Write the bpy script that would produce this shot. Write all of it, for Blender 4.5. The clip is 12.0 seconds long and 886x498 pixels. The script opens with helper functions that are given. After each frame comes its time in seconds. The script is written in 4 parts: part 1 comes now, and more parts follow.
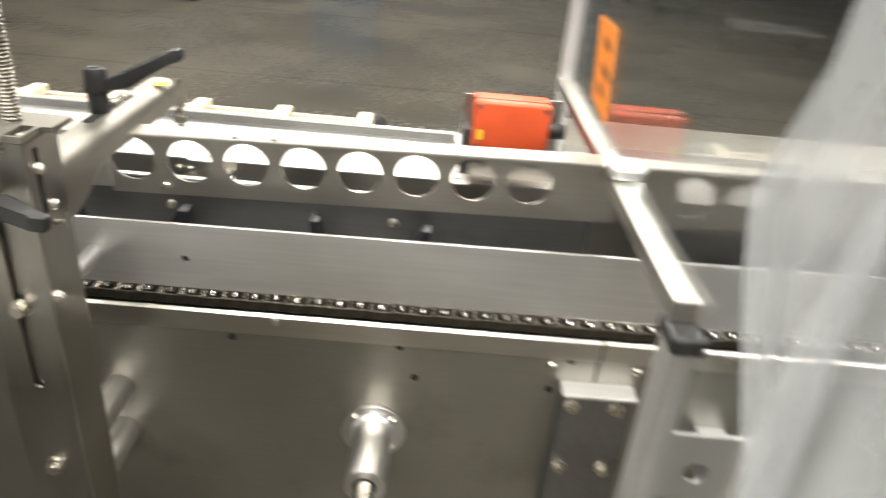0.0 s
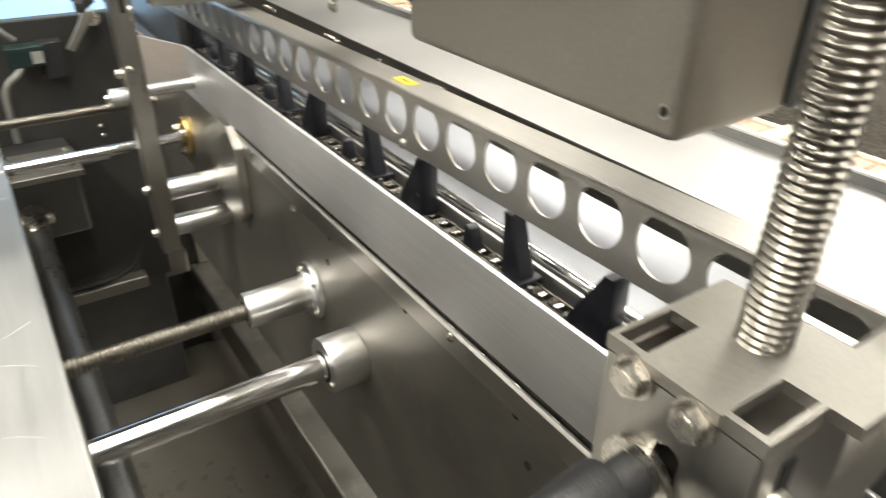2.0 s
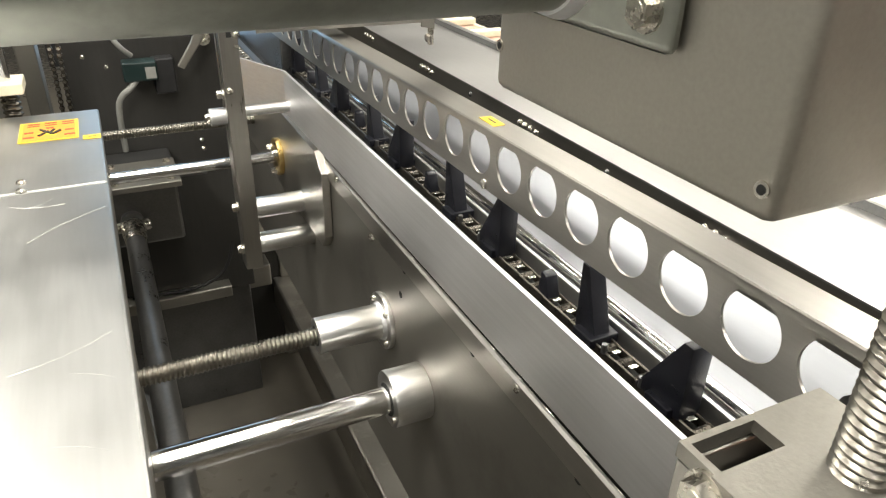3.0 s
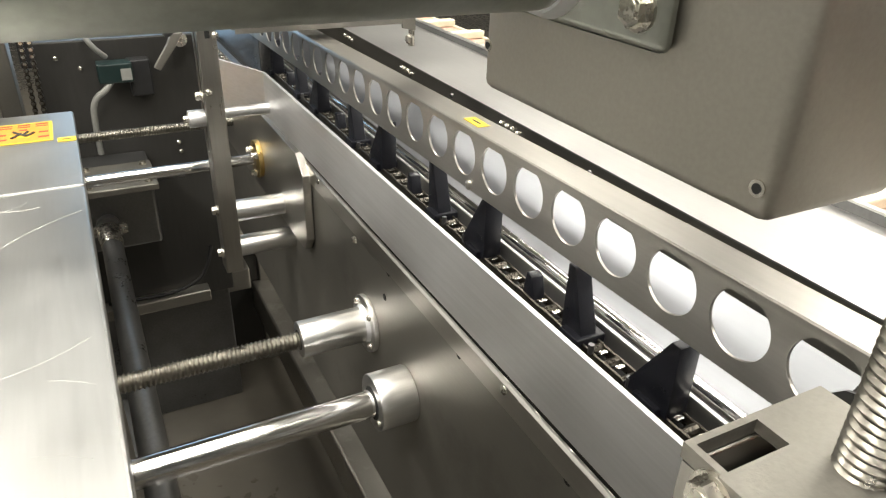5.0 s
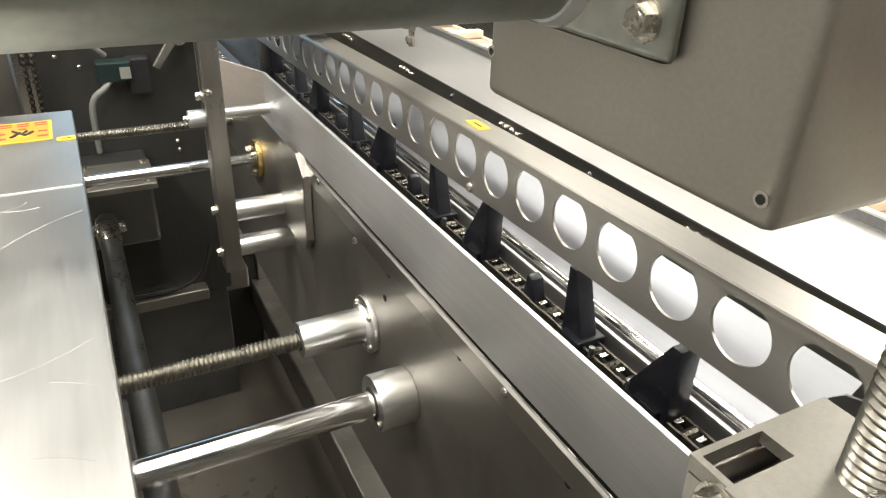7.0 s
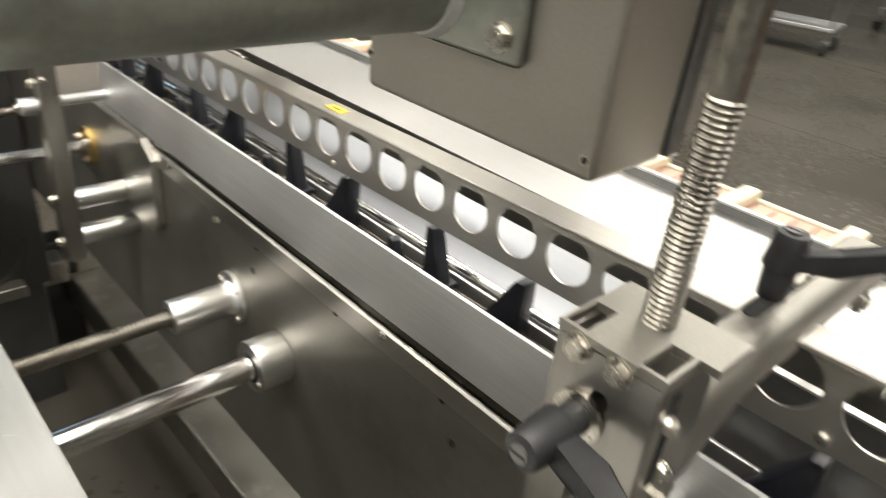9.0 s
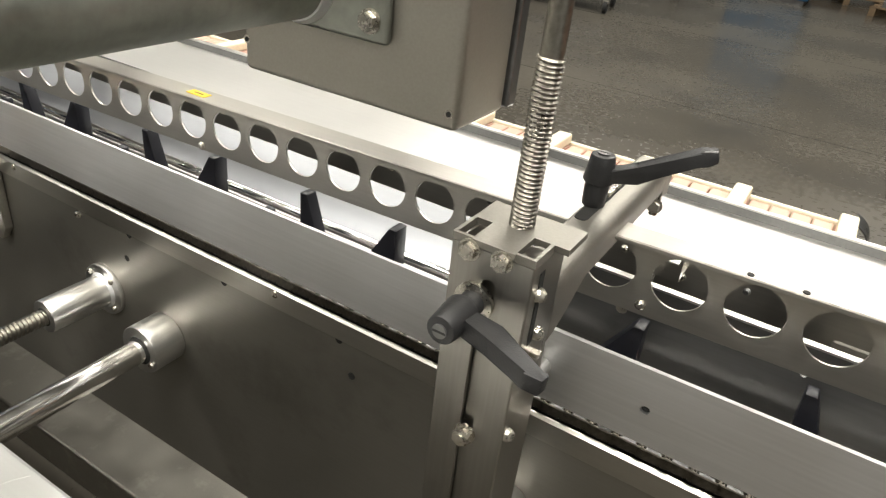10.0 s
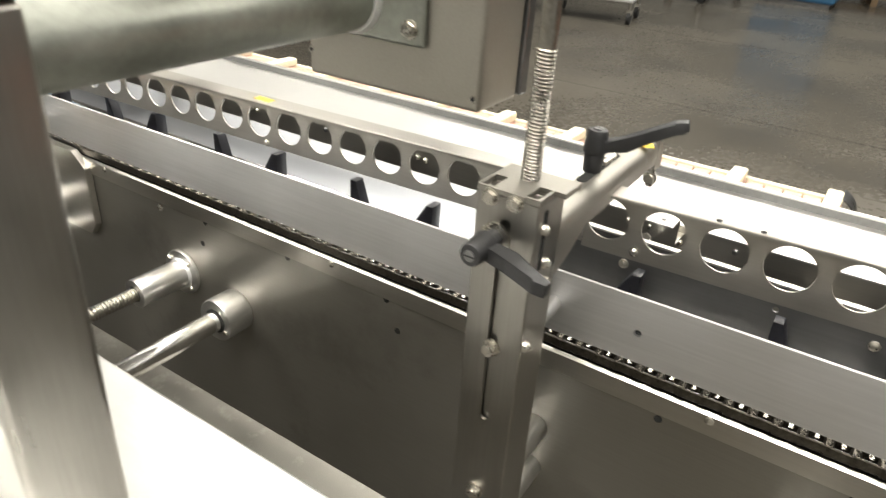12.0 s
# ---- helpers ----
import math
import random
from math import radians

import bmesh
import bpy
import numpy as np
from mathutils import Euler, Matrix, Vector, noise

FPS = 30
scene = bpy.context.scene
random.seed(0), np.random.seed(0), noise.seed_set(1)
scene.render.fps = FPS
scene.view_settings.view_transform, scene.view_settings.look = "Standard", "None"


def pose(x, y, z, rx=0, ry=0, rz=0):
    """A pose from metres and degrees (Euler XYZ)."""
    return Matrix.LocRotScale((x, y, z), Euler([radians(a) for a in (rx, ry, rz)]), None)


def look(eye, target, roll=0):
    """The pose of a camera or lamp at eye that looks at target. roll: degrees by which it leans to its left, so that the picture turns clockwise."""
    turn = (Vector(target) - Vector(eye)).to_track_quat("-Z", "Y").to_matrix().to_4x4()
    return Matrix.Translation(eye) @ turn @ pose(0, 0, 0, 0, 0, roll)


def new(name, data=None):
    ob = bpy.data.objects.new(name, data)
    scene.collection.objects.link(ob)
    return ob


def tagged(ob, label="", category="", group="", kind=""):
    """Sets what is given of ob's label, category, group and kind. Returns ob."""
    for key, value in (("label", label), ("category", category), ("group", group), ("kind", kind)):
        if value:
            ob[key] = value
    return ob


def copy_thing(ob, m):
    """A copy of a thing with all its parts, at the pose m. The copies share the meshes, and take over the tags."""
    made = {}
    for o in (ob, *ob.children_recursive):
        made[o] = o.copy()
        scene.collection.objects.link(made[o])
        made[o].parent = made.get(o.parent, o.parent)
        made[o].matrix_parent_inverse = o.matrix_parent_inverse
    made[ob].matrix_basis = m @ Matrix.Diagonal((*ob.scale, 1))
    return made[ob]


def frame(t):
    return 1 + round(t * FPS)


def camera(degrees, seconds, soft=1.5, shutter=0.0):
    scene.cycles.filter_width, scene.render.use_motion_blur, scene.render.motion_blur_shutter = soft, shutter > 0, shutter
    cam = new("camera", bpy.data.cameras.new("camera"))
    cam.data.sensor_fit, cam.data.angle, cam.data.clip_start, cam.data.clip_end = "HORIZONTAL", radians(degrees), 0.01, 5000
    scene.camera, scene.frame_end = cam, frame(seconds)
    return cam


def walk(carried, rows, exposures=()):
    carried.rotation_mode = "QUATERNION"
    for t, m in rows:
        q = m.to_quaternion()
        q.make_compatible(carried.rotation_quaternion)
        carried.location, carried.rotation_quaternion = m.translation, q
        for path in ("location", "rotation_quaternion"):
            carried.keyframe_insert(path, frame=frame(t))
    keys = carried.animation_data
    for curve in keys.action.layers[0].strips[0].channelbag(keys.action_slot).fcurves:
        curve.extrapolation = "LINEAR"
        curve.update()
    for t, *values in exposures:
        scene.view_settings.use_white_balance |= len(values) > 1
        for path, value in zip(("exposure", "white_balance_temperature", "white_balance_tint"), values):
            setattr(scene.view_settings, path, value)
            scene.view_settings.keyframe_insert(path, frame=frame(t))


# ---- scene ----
cam = camera(64.6, 12.0, soft=1.2, shutter=0.5)
PATH = [
    (0, (0.006, -0.02, 1.31), (0.047, 1.754, 0.386), 5.5),
    (0.3, (-0.015, 0.066, 1.305), (-0.294, 1.794, 0.337), 4.1),
    (0.5, (-0.049, 0.104, 1.301), (-0.533, 1.777, 0.318), 2.8),
    (1, (-0.144, 0.185, 1.287), (-0.933, 1.715, 0.269), 3.0),
    (1.5, (-0.187, 0.276, 1.257), (-1.391, 1.49, 0.22), 0.2),
    (2, (-0.219, 0.299, 1.255), (-1.656, 1.256, 0.245), 0.5),
    (2.5, (-0.229, 0.311, 1.256), (-1.798, 1.087, 0.288), 1.2),
    (3, (-0.232, 0.313, 1.261), (-1.814, 1.085, 0.311), 1.4),
    (5, (-0.237, 0.309, 1.259), (-1.794, 1.137, 0.316), 1.9),
    (5.5, (-0.238, 0.309, 1.264), (-1.786, 1.13, 0.3), 1.2),
    (6, (-0.239, 0.308, 1.265), (-1.781, 1.134, 0.296), 1.5),
    (6.5, (-0.239, 0.307, 1.263), (-1.786, 1.137, 0.305), 2.0),
    (8.3, (-0.232, 0.283, 1.278), (-1.785, 1.141, 0.355), 2.4),
    (8.5, (-0.218, 0.269, 1.286), (-1.737, 1.188, 0.365), 3.3),
    (9, (-0.192, 0.216, 1.296), (-1.416, 1.466, 0.326), 6.5),
    (9.5, (-0.172, 0.148, 1.305), (-1.095, 1.615, 0.306), 7.1),
    (10, (-0.164, 0.12, 1.318), (-0.997, 1.648, 0.333), 6.7),
    (10.5, (-0.128, 0.116, 1.315), (-1.002, 1.648, 0.372), 4.7),
    (11, (-0.063, 0.116, 1.305), (-0.994, 1.583, 0.314), 2.5),
    (11.5, (-0.054, 0.082, 1.313), (-1.023, 1.515, 0.31), 2.6),
    (12, (-0.093, 0.006, 1.336), (-1.017, 1.504, 0.386), 3.8),
]
EXPOSURES = [(0, 0.34), (0.5, 0.34), (1.0, 0.05), (1.5, 0.0), (6.5, -0.05), (8.5, 0.0), (9.0, -0.17), (10.5, -0.15), (11.0, 0.02), (12.0, 0.18)]
walk(cam, [(t, look(eye, target, roll)) for t, eye, target, roll in PATH], EXPOSURES)

# ---- world and light ----
world = bpy.data.worlds.new("hall_air")
world.use_nodes = True
world.node_tree.nodes["Background"].inputs[0].default_value = (0.75, 0.80, 0.85, 1)
world.node_tree.nodes["Background"].inputs[1].default_value = 0.10
scene.world = world


def lamp(x, y, z, sx, sy, watts, colour=(1.0, 0.962, 0.872)):
    """A rectangular light that hangs in a ceiling fixture and shines down."""
    d = bpy.data.lights.new("tube_light", "AREA")
    d.shape, d.size, d.size_y, d.energy, d.color = "RECTANGLE", sx, sy, watts, colour
    ob = new("tube_light", d)
    ob.matrix_world = pose(x, y, z)
    return ob


HALL = [(-3.0, 6.0), (1.0, 6.0), (-3.0, 10.5), (1.0, 10.5), (-1.0, 4.4), (-0.5, 8.0)]
FRONT = [(-3.0, -1.1), (-0.3, -1.3), (2.3, -1.3)]
WORK = [(-2.2, 1.9), (-0.5, 2.6), (1.2, 2.5)]
OVER = [(-1.25, 0.42), (0.35, 0.42)]
for lx, ly in HALL:
    lamp(lx, ly, 4.42, 1.5, 0.45, 80)
for lx, ly in FRONT:
    lamp(lx, ly, 3.32, 1.5, 0.45, 80)
for lx, ly in WORK:
    lamp(lx, ly, 2.82, 1.3, 0.35, 33)
for lx, ly in OVER:
    lamp(lx, ly, 3.32, 1.5, 0.45, 44)
LAMPS = [(*p, 4.5) for p in HALL] + [(*p, 3.4) for p in FRONT + OVER] + [(*p, 2.9) for p in WORK]

# ---- materials ----
M = {}


def material(name, base, rough=0.5, metal=0.0, vary=0.1, scale=20.0, bump=0.0, stretch=(1, 1, 1), rough_vary=0.1, fine=140.0, fine_vary=0.05,
             spots=None, spot_scale=6.0, spot_lo=0.55, spot_hi=0.7, coat=0.0, per_object=0.0):
    """Base colour broken by a coarse and a fine noise, with matching gloss and relief; spots is a second colour for stains."""
    m = bpy.data.materials.new(name)
    m.use_nodes = True
    nt = m.node_tree
    n, l = nt.nodes, nt.links
    b = n["Principled BSDF"]
    b.inputs["Metallic"].default_value = metal
    b.inputs["Coat Weight"].default_value = coat
    tc = n.new("ShaderNodeTexCoord")
    mp = n.new("ShaderNodeMapping")
    mp.inputs["Scale"].default_value = stretch
    l.new(tc.outputs["Object"], mp.inputs["Vector"])
    big = n.new("ShaderNodeTexNoise")
    big.inputs["Scale"].default_value, big.inputs["Detail"].default_value = scale, 5
    l.new(tc.outputs["Object"], big.inputs["Vector"])
    small = n.new("ShaderNodeTexNoise")
    small.inputs["Scale"].default_value, small.inputs["Detail"].default_value = fine, 4
    l.new(mp.outputs["Vector"], small.inputs["Vector"])

    def ranged(src, lo, hi):
        r = n.new("ShaderNodeMapRange")
        r.inputs["From Min"].default_value, r.inputs["From Max"].default_value = 0.3, 0.7
        r.inputs["To Min"].default_value, r.inputs["To Max"].default_value = lo, hi
        l.new(src, r.inputs["Value"])
        return r.outputs["Result"]

    def times(a, c):
        q = n.new("ShaderNodeMath")
        q.operation = "MULTIPLY"
        l.new(a, q.inputs[0])
        if isinstance(c, float):
            q.inputs[1].default_value = c
        else:
            l.new(c, q.inputs[1])
        return q.outputs[0]

    value = times(ranged(big.outputs["Fac"], 1 - vary, 1 + vary), ranged(small.outputs["Fac"], 1 - fine_vary, 1 + fine_vary))
    if per_object:
        info = n.new("ShaderNodeObjectInfo")
        value = times(value, ranged(info.outputs["Random"], 1 - per_object, 1 + per_object))
    mul = n.new("ShaderNodeVectorMath")
    mul.operation = "SCALE"
    mul.inputs[0].default_value = base
    l.new(value, mul.inputs["Scale"])
    colour = mul.outputs["Vector"]
    if spots:
        sp = n.new("ShaderNodeTexNoise")
        sp.inputs["Scale"].default_value, sp.inputs["Detail"].default_value, sp.inputs["Roughness"].default_value = spot_scale, 8, 0.65
        l.new(tc.outputs["Object"], sp.inputs["Vector"])
        r = n.new("ShaderNodeMapRange")
        r.inputs["From Min"].default_value, r.inputs["From Max"].default_value = spot_lo, spot_hi
        l.new(sp.outputs["Fac"], r.inputs["Value"])
        mix = n.new("ShaderNodeMix")
        mix.data_type = "RGBA"
        l.new(r.outputs["Result"], mix.inputs["Factor"])
        l.new(colour, mix.inputs["A"])
        mix.inputs["B"].default_value = (*spots, 1)
        colour = mix.outputs["Result"]
    l.new(colour, b.inputs["Base Color"])
    add = n.new("ShaderNodeMath")
    add.operation = "ADD"
    l.new(ranged(big.outputs["Fac"], rough - rough_vary, rough + rough_vary), add.inputs[0])
    l.new(ranged(small.outputs["Fac"], -rough_vary * 0.5, rough_vary * 0.5), add.inputs[1])
    l.new(add.outputs[0], b.inputs["Roughness"])
    if bump:
        bp = n.new("ShaderNodeBump")
        bp.inputs["Strength"].default_value, bp.inputs["Distance"].default_value = bump, 0.001
        l.new(small.outputs["Fac"], bp.inputs["Height"])
        l.new(bp.outputs["Normal"], b.inputs["Normal"])
    M[name] = m
    return m


STEEL = material("brushed_stainless", (0.52, 0.50, 0.46), 0.36, 1.0, 0.06, 9, 0.05, (0.06, 1, 1.6), 0.05, 260, 0.04)
# Darker copy of the stainless; shade on upright faces is in its base colour.
STEEL_V = material("brushed_stainless_upright_shaded", (0.38, 0.365, 0.335), 0.34, 1.0, 0.07, 11, 0.05, (1.6, 1, 0.06), 0.06, 260, 0.05)
TABLE = material("table_stainless", (0.57, 0.57, 0.555), 0.40, 1.0, 0.06, 7, 0.03, (0.06, 1, 1), 0.05, 220, 0.03, spots=(0.56, 0.555, 0.53), spot_scale=9)
PANEL = material("matt_stainless_panel", (0.375, 0.36, 0.325), 0.48, 1.0, 0.08, 5, 0.05, (0.06, 1, 1.6), 0.05, 260, 0.04, spots=(0.30, 0.285, 0.255), spot_scale=7)
BLAST = material("bead_blasted_steel", (0.345, 0.33, 0.298), 0.52, 1.0, 0.07, 14, 0.12, (1, 1, 1), 0.06, 600, 0.06, spots=(0.45, 0.43, 0.39), spot_scale=18)
BOXM = material("stained_box_steel", (0.385, 0.365, 0.322), 0.50, 1.0, 0.06, 6, 0.10, (1, 1, 1), 0.05, 500, 0.05, spots=(0.47, 0.45, 0.40), spot_scale=9, spot_lo=0.58, spot_hi=0.70)
TURNED = material("turned_aluminium", (0.74, 0.735, 0.72), 0.34, 1.0, 0.05, 30, 0.05, (1, 0.1, 1), 0.05, 400, 0.05)
ALU = material("milled_aluminium", (0.82, 0.82, 0.83), 0.47, 1.0, 0.05, 8, 0.05, (0.05, 1, 1.5), 0.05, 240, 0.04)
SHEET = material("polished_sheet", (0.70, 0.69, 0.67), 0.40, 1.0, 0.05, 6, 0.008, (0.05, 1, 1), 0.025, 200, 0.02)
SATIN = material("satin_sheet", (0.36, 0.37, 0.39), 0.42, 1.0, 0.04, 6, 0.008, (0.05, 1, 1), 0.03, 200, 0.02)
CHROME = material("ground_shaft", (0.78, 0.77, 0.75), 0.15, 1.0, 0.05, 20, 0.02, (1, 0.2, 1), 0.05, 200, 0.05)
THREAD = material("oiled_thread", (0.30, 0.28, 0.245), 0.34, 1.0, 0.15, 30, 0.0, (1, 1, 1), 0.08, 300, 0.15)
GALV = material("galvanised_pipe", (0.34, 0.35, 0.31), 0.42, 0.85, 0.12, 26, 0.06, (1, 1, 1), 0.07, 150, 0.08, spots=(0.42, 0.43, 0.39), spot_scale=16)
BOLT = material("bright_bolt", (0.60, 0.57, 0.51), 0.28, 1.0, 0.12, 90, 0.05, (1, 1, 1), 0.08, 500, 0.1)
BLACK = material("black_plastic", (0.022, 0.022, 0.023), 0.42, 0.0, 0.2, 60, 0.25, (1, 1, 1), 0.08, 900, 0.15)
LUG = material("blue_black_plastic", (0.009, 0.0095, 0.014), 0.36, 0.0, 0.2, 60, 0.1, (1, 1, 1), 0.08, 700, 0.1)
CHAIN = material("oiled_chain", (0.10, 0.09, 0.075), 0.34, 0.9, 0.25, 80, 0.1, (1, 1, 1), 0.1, 400, 0.2)
PIN = material("chain_pin", (0.75, 0.72, 0.66), 0.25, 1.0, 0.1, 80, 0.0, (1, 1, 1), 0.06, 400, 0.05)
# Near-black for dark joints, and for shade painted into holes, slots and gaps.
DARK = material("gap_shade_and_joints", (0.012, 0.012, 0.011), 0.85, 0.0, 0.2, 30, 0.1)
DULL = material("dull_grey_plate", (0.24, 0.24, 0.245), 0.46, 1.0, 0.10, 8, 0.05, (0.06, 1, 1.6), 0.05, 220, 0.05, spots=(0.19, 0.19, 0.195), spot_scale=7)
# Dark steel parts; also carries the ledge upstand's shade in its colour.
DARKSTEEL = material("dark_and_shaded_steel", (0.21, 0.21, 0.21), 0.36, 0.9, 0.15, 12, 0.08, (1, 1, 1), 0.08, 200, 0.08)
GREYWALL = material("grey_machine_panel", (0.066, 0.064, 0.060), 0.46, 0.6, 0.1, 6, 0.05, (1, 1, 0.1), 0.06, 150, 0.05)
FLOOR = material("sealed_concrete", (0.100, 0.090, 0.073), 0.27, 0.0, 0.34, 0.5, 0.012, (1, 1, 1), 0.09, 26, 0.04, spots=(0.058, 0.055, 0.050), spot_scale=1.1, spot_lo=0.47, spot_hi=0.80)
BELT = material("pink_belt_link", (0.56, 0.34, 0.26), 0.5, 0.0, 0.08, 40, 0.08, (1, 1, 1), 0.06, 300, 0.05, per_object=0.06)
CREAM = material("cream_plastic", (0.74, 0.68, 0.52), 0.45, 0.0, 0.08, 40, 0.05, (1, 1, 1), 0.06, 300, 0.04, per_object=0.05)
ORANGE = material("orange_red_housing", (0.72, 0.10, 0.03), 0.42, 0.0, 0.06, 40, 0.06, (1, 1, 1), 0.05, 400, 0.04)
TAG = material("orange_label", (0.80, 0.25, 0.03), 0.5, 0.0, 0.06, 60, 0.0)
YELLOW = material("yellow_label", (0.78, 0.55, 0.04), 0.45, 0.0, 0.06, 60, 0.0)
WARN = material("orange_warning", (0.80, 0.30, 0.04), 0.45, 0.0, 0.06, 60, 0.0)
RED = material("red_print", (0.50, 0.04, 0.03), 0.5, 0.0, 0.05, 60, 0.0)
INK = material("black_print", (0.02, 0.02, 0.02), 0.5, 0.0, 0.1, 60, 0.0)
BRASS = material("worn_brass", (0.50, 0.36, 0.14), 0.34, 1.0, 0.2, 60, 0.05)
BLUE = material("blue_paint", (0.03, 0.12, 0.24), 0.45, 0.0, 0.12, 3, 0.05)
GREEN = material("green_housing", (0.008, 0.022, 0.021), 0.45, 0.0, 0.1, 50, 0.05)
CABLE = material("grey_cable", (0.28, 0.28, 0.26), 0.5, 0.0, 0.08, 50, 0.0)
WOOD = material("pallet_wood", (0.22, 0.15, 0.085), 0.7, 0.0, 0.25, 6, 0.3, (0.2, 1, 1), 0.08, 60, 0.15, per_object=0.15)
WALL = material("hall_wall_paint", (0.42, 0.43, 0.42), 0.6, 0.0, 0.08, 0.8, 0.1)
CEIL = material("hall_ceiling_deck", (0.50, 0.50, 0.48), 0.6, 0.0, 0.08, 0.8, 0.1)
SCRATCH = material("pale_scratch", (0.66, 0.655, 0.63), 0.5, 1.0, 0.05)
# Half-clear grey for the added sheet that imitates blur beside the pane.
HAZE = material("blur_haze", (0.58, 0.60, 0.62), 0.35, 0.0, 0.12, 12, 0.0, (1, 1, 0.15), 0.1, 30, 0.08)
RUBBER = material("black_rubber", (0.02, 0.02, 0.02), 0.7, 0.0, 0.15, 40, 0.1)

GLASS = bpy.data.materials.new("clear_pane")
GLASS.use_nodes = True
_n, _l = GLASS.node_tree.nodes, GLASS.node_tree.links
_n.remove(_n["Principled BSDF"])
_gl, _tr, _mx, _lw, _pw, _ad = (_n.new(k) for k in ("ShaderNodeBsdfGlossy", "ShaderNodeBsdfTransparent", "ShaderNodeMixShader", "ShaderNodeLayerWeight", "ShaderNodeMath", "ShaderNodeMath"))
_pw.operation, _ad.operation = "POWER", "MULTIPLY_ADD"
_pw.inputs[1].default_value = 4.5
_ad.inputs[1].default_value, _ad.inputs[2].default_value = 0.85, 0.03
_lw.inputs["Blend"].default_value = 0.5
_gl.inputs["Roughness"].default_value = 0.03
_tr.inputs["Color"].default_value = (0.94, 0.96, 0.97, 1)
_l.new(_lw.outputs["Facing"], _pw.inputs[0])
_l.new(_pw.outputs[0], _ad.inputs[0])
_l.new(_ad.outputs[0], _mx.inputs[0])
_l.new(_tr.outputs[0], _mx.inputs[1])
_l.new(_gl.outputs[0], _mx.inputs[2])
_l.new(_mx.outputs[0], _n["Material Output"].inputs[0])
_fn, _fl = HAZE.node_tree.nodes, HAZE.node_tree.links
_hz, _cl = _fn.new("ShaderNodeMixShader"), _fn.new("ShaderNodeBsdfTransparent")
_hz.inputs[0].default_value = 0.34
_fl.new(_cl.outputs[0], _hz.inputs[1])
_fl.new(_fn["Principled BSDF"].outputs[0], _hz.inputs[2])
_fl.new(_hz.outputs[0], _fn["Material Output"].inputs[0])


def glowing(name, colour, strength):
    m = bpy.data.materials.new(name)
    m.use_nodes = True
    b = m.node_tree.nodes["Principled BSDF"]
    b.inputs["Base Color"].default_value = (*colour, 1)
    b.inputs["Emission Color"].default_value = (*colour, 1)
    b.inputs["Emission Strength"].default_value = strength
    return m


SCREEN = glowing("lit_screen", (0.42, 0.66, 0.95), 0.9)
TUBE = glowing("lamp_diffuser", (1.0, 0.95, 0.86), 5.0)


# ---- mesh helpers ----
def part(name, bm, mat, parent=None, label="", smooth=False):
    me = bpy.data.meshes.new(name)
    bmesh.ops.recalc_face_normals(bm, faces=bm.faces)
    bm.to_mesh(me)
    bm.free()
    me.materials.append(mat)
    if smooth:
        for p in me.polygons:
            p.use_smooth = True
        me.set_sharp_from_angle(angle=radians(35))
    ob = new(name, me)
    if parent:
        ob.parent = parent
    if label:
        tagged(ob, label)
    return ob


def empty(name, at, label, category, group="", kind=""):
    ob = new(name)
    ob.empty_display_size = 0.02
    ob.location = at
    return tagged(ob, label, category, group, kind)


def box(bm, x0, x1, y0, y1, z0, z1, bevel=0.0, seg=2):
    r = bmesh.ops.create_cube(bm, size=1.0, matrix=Matrix.LocRotScale(((x0 + x1) / 2, (y0 + y1) / 2, (z0 + z1) / 2), None, (abs(x1 - x0), abs(y1 - y0), abs(z1 - z0))))
    if bevel:
        es = list({e for v in r["verts"] for e in v.link_edges})
        bmesh.ops.bevel(bm, geom=es, offset=bevel, segments=seg, profile=0.5, affect="EDGES")
    return bm


def boxed(x0, x1, y0, y1, z0, z1, bevel=0.0, seg=2):
    return box(bmesh.new(), x0, x1, y0, y1, z0, z1, bevel, seg)


def cyl(bm, a, b, r, r2=None, n=28, bevel=0.0):
    a, b = Vector(a), Vector(b)
    q = (b - a).to_track_quat("Z", "Y")
    out = bmesh.ops.create_cone(bm, cap_ends=True, segments=n, radius1=r, radius2=r if r2 is None else r2, depth=(b - a).length,
                                matrix=Matrix.LocRotScale((a + b) / 2, q, None))
    if bevel:
        es = list({e for v in out["verts"] for e in v.link_edges if any(len(f.verts) > 4 for f in e.link_faces)})
        bmesh.ops.bevel(bm, geom=es, offset=bevel, segments=2, profile=0.5, affect="EDGES")
    return bm


def rod(a, b, r, r2=None, n=28, bevel=0.0):
    return cyl(bmesh.new(), a, b, r, r2, n, bevel)


def circle(cx, cy, r, n=36):
    return [(cx + r * math.cos(2 * math.pi * k / n), cy + r * math.sin(2 * math.pi * k / n)) for k in range(n)]


def stadium(cx, y0, y1, w, n=8):
    r = w / 2
    top = [(cx + r * math.cos(math.pi * k / n), y1 - r + r * math.sin(math.pi * k / n)) for k in range(n + 1)]
    low = [(cx - r * math.cos(math.pi * k / n), y0 + r - r * math.sin(math.pi * k / n)) for k in range(n + 1)]
    return top + low


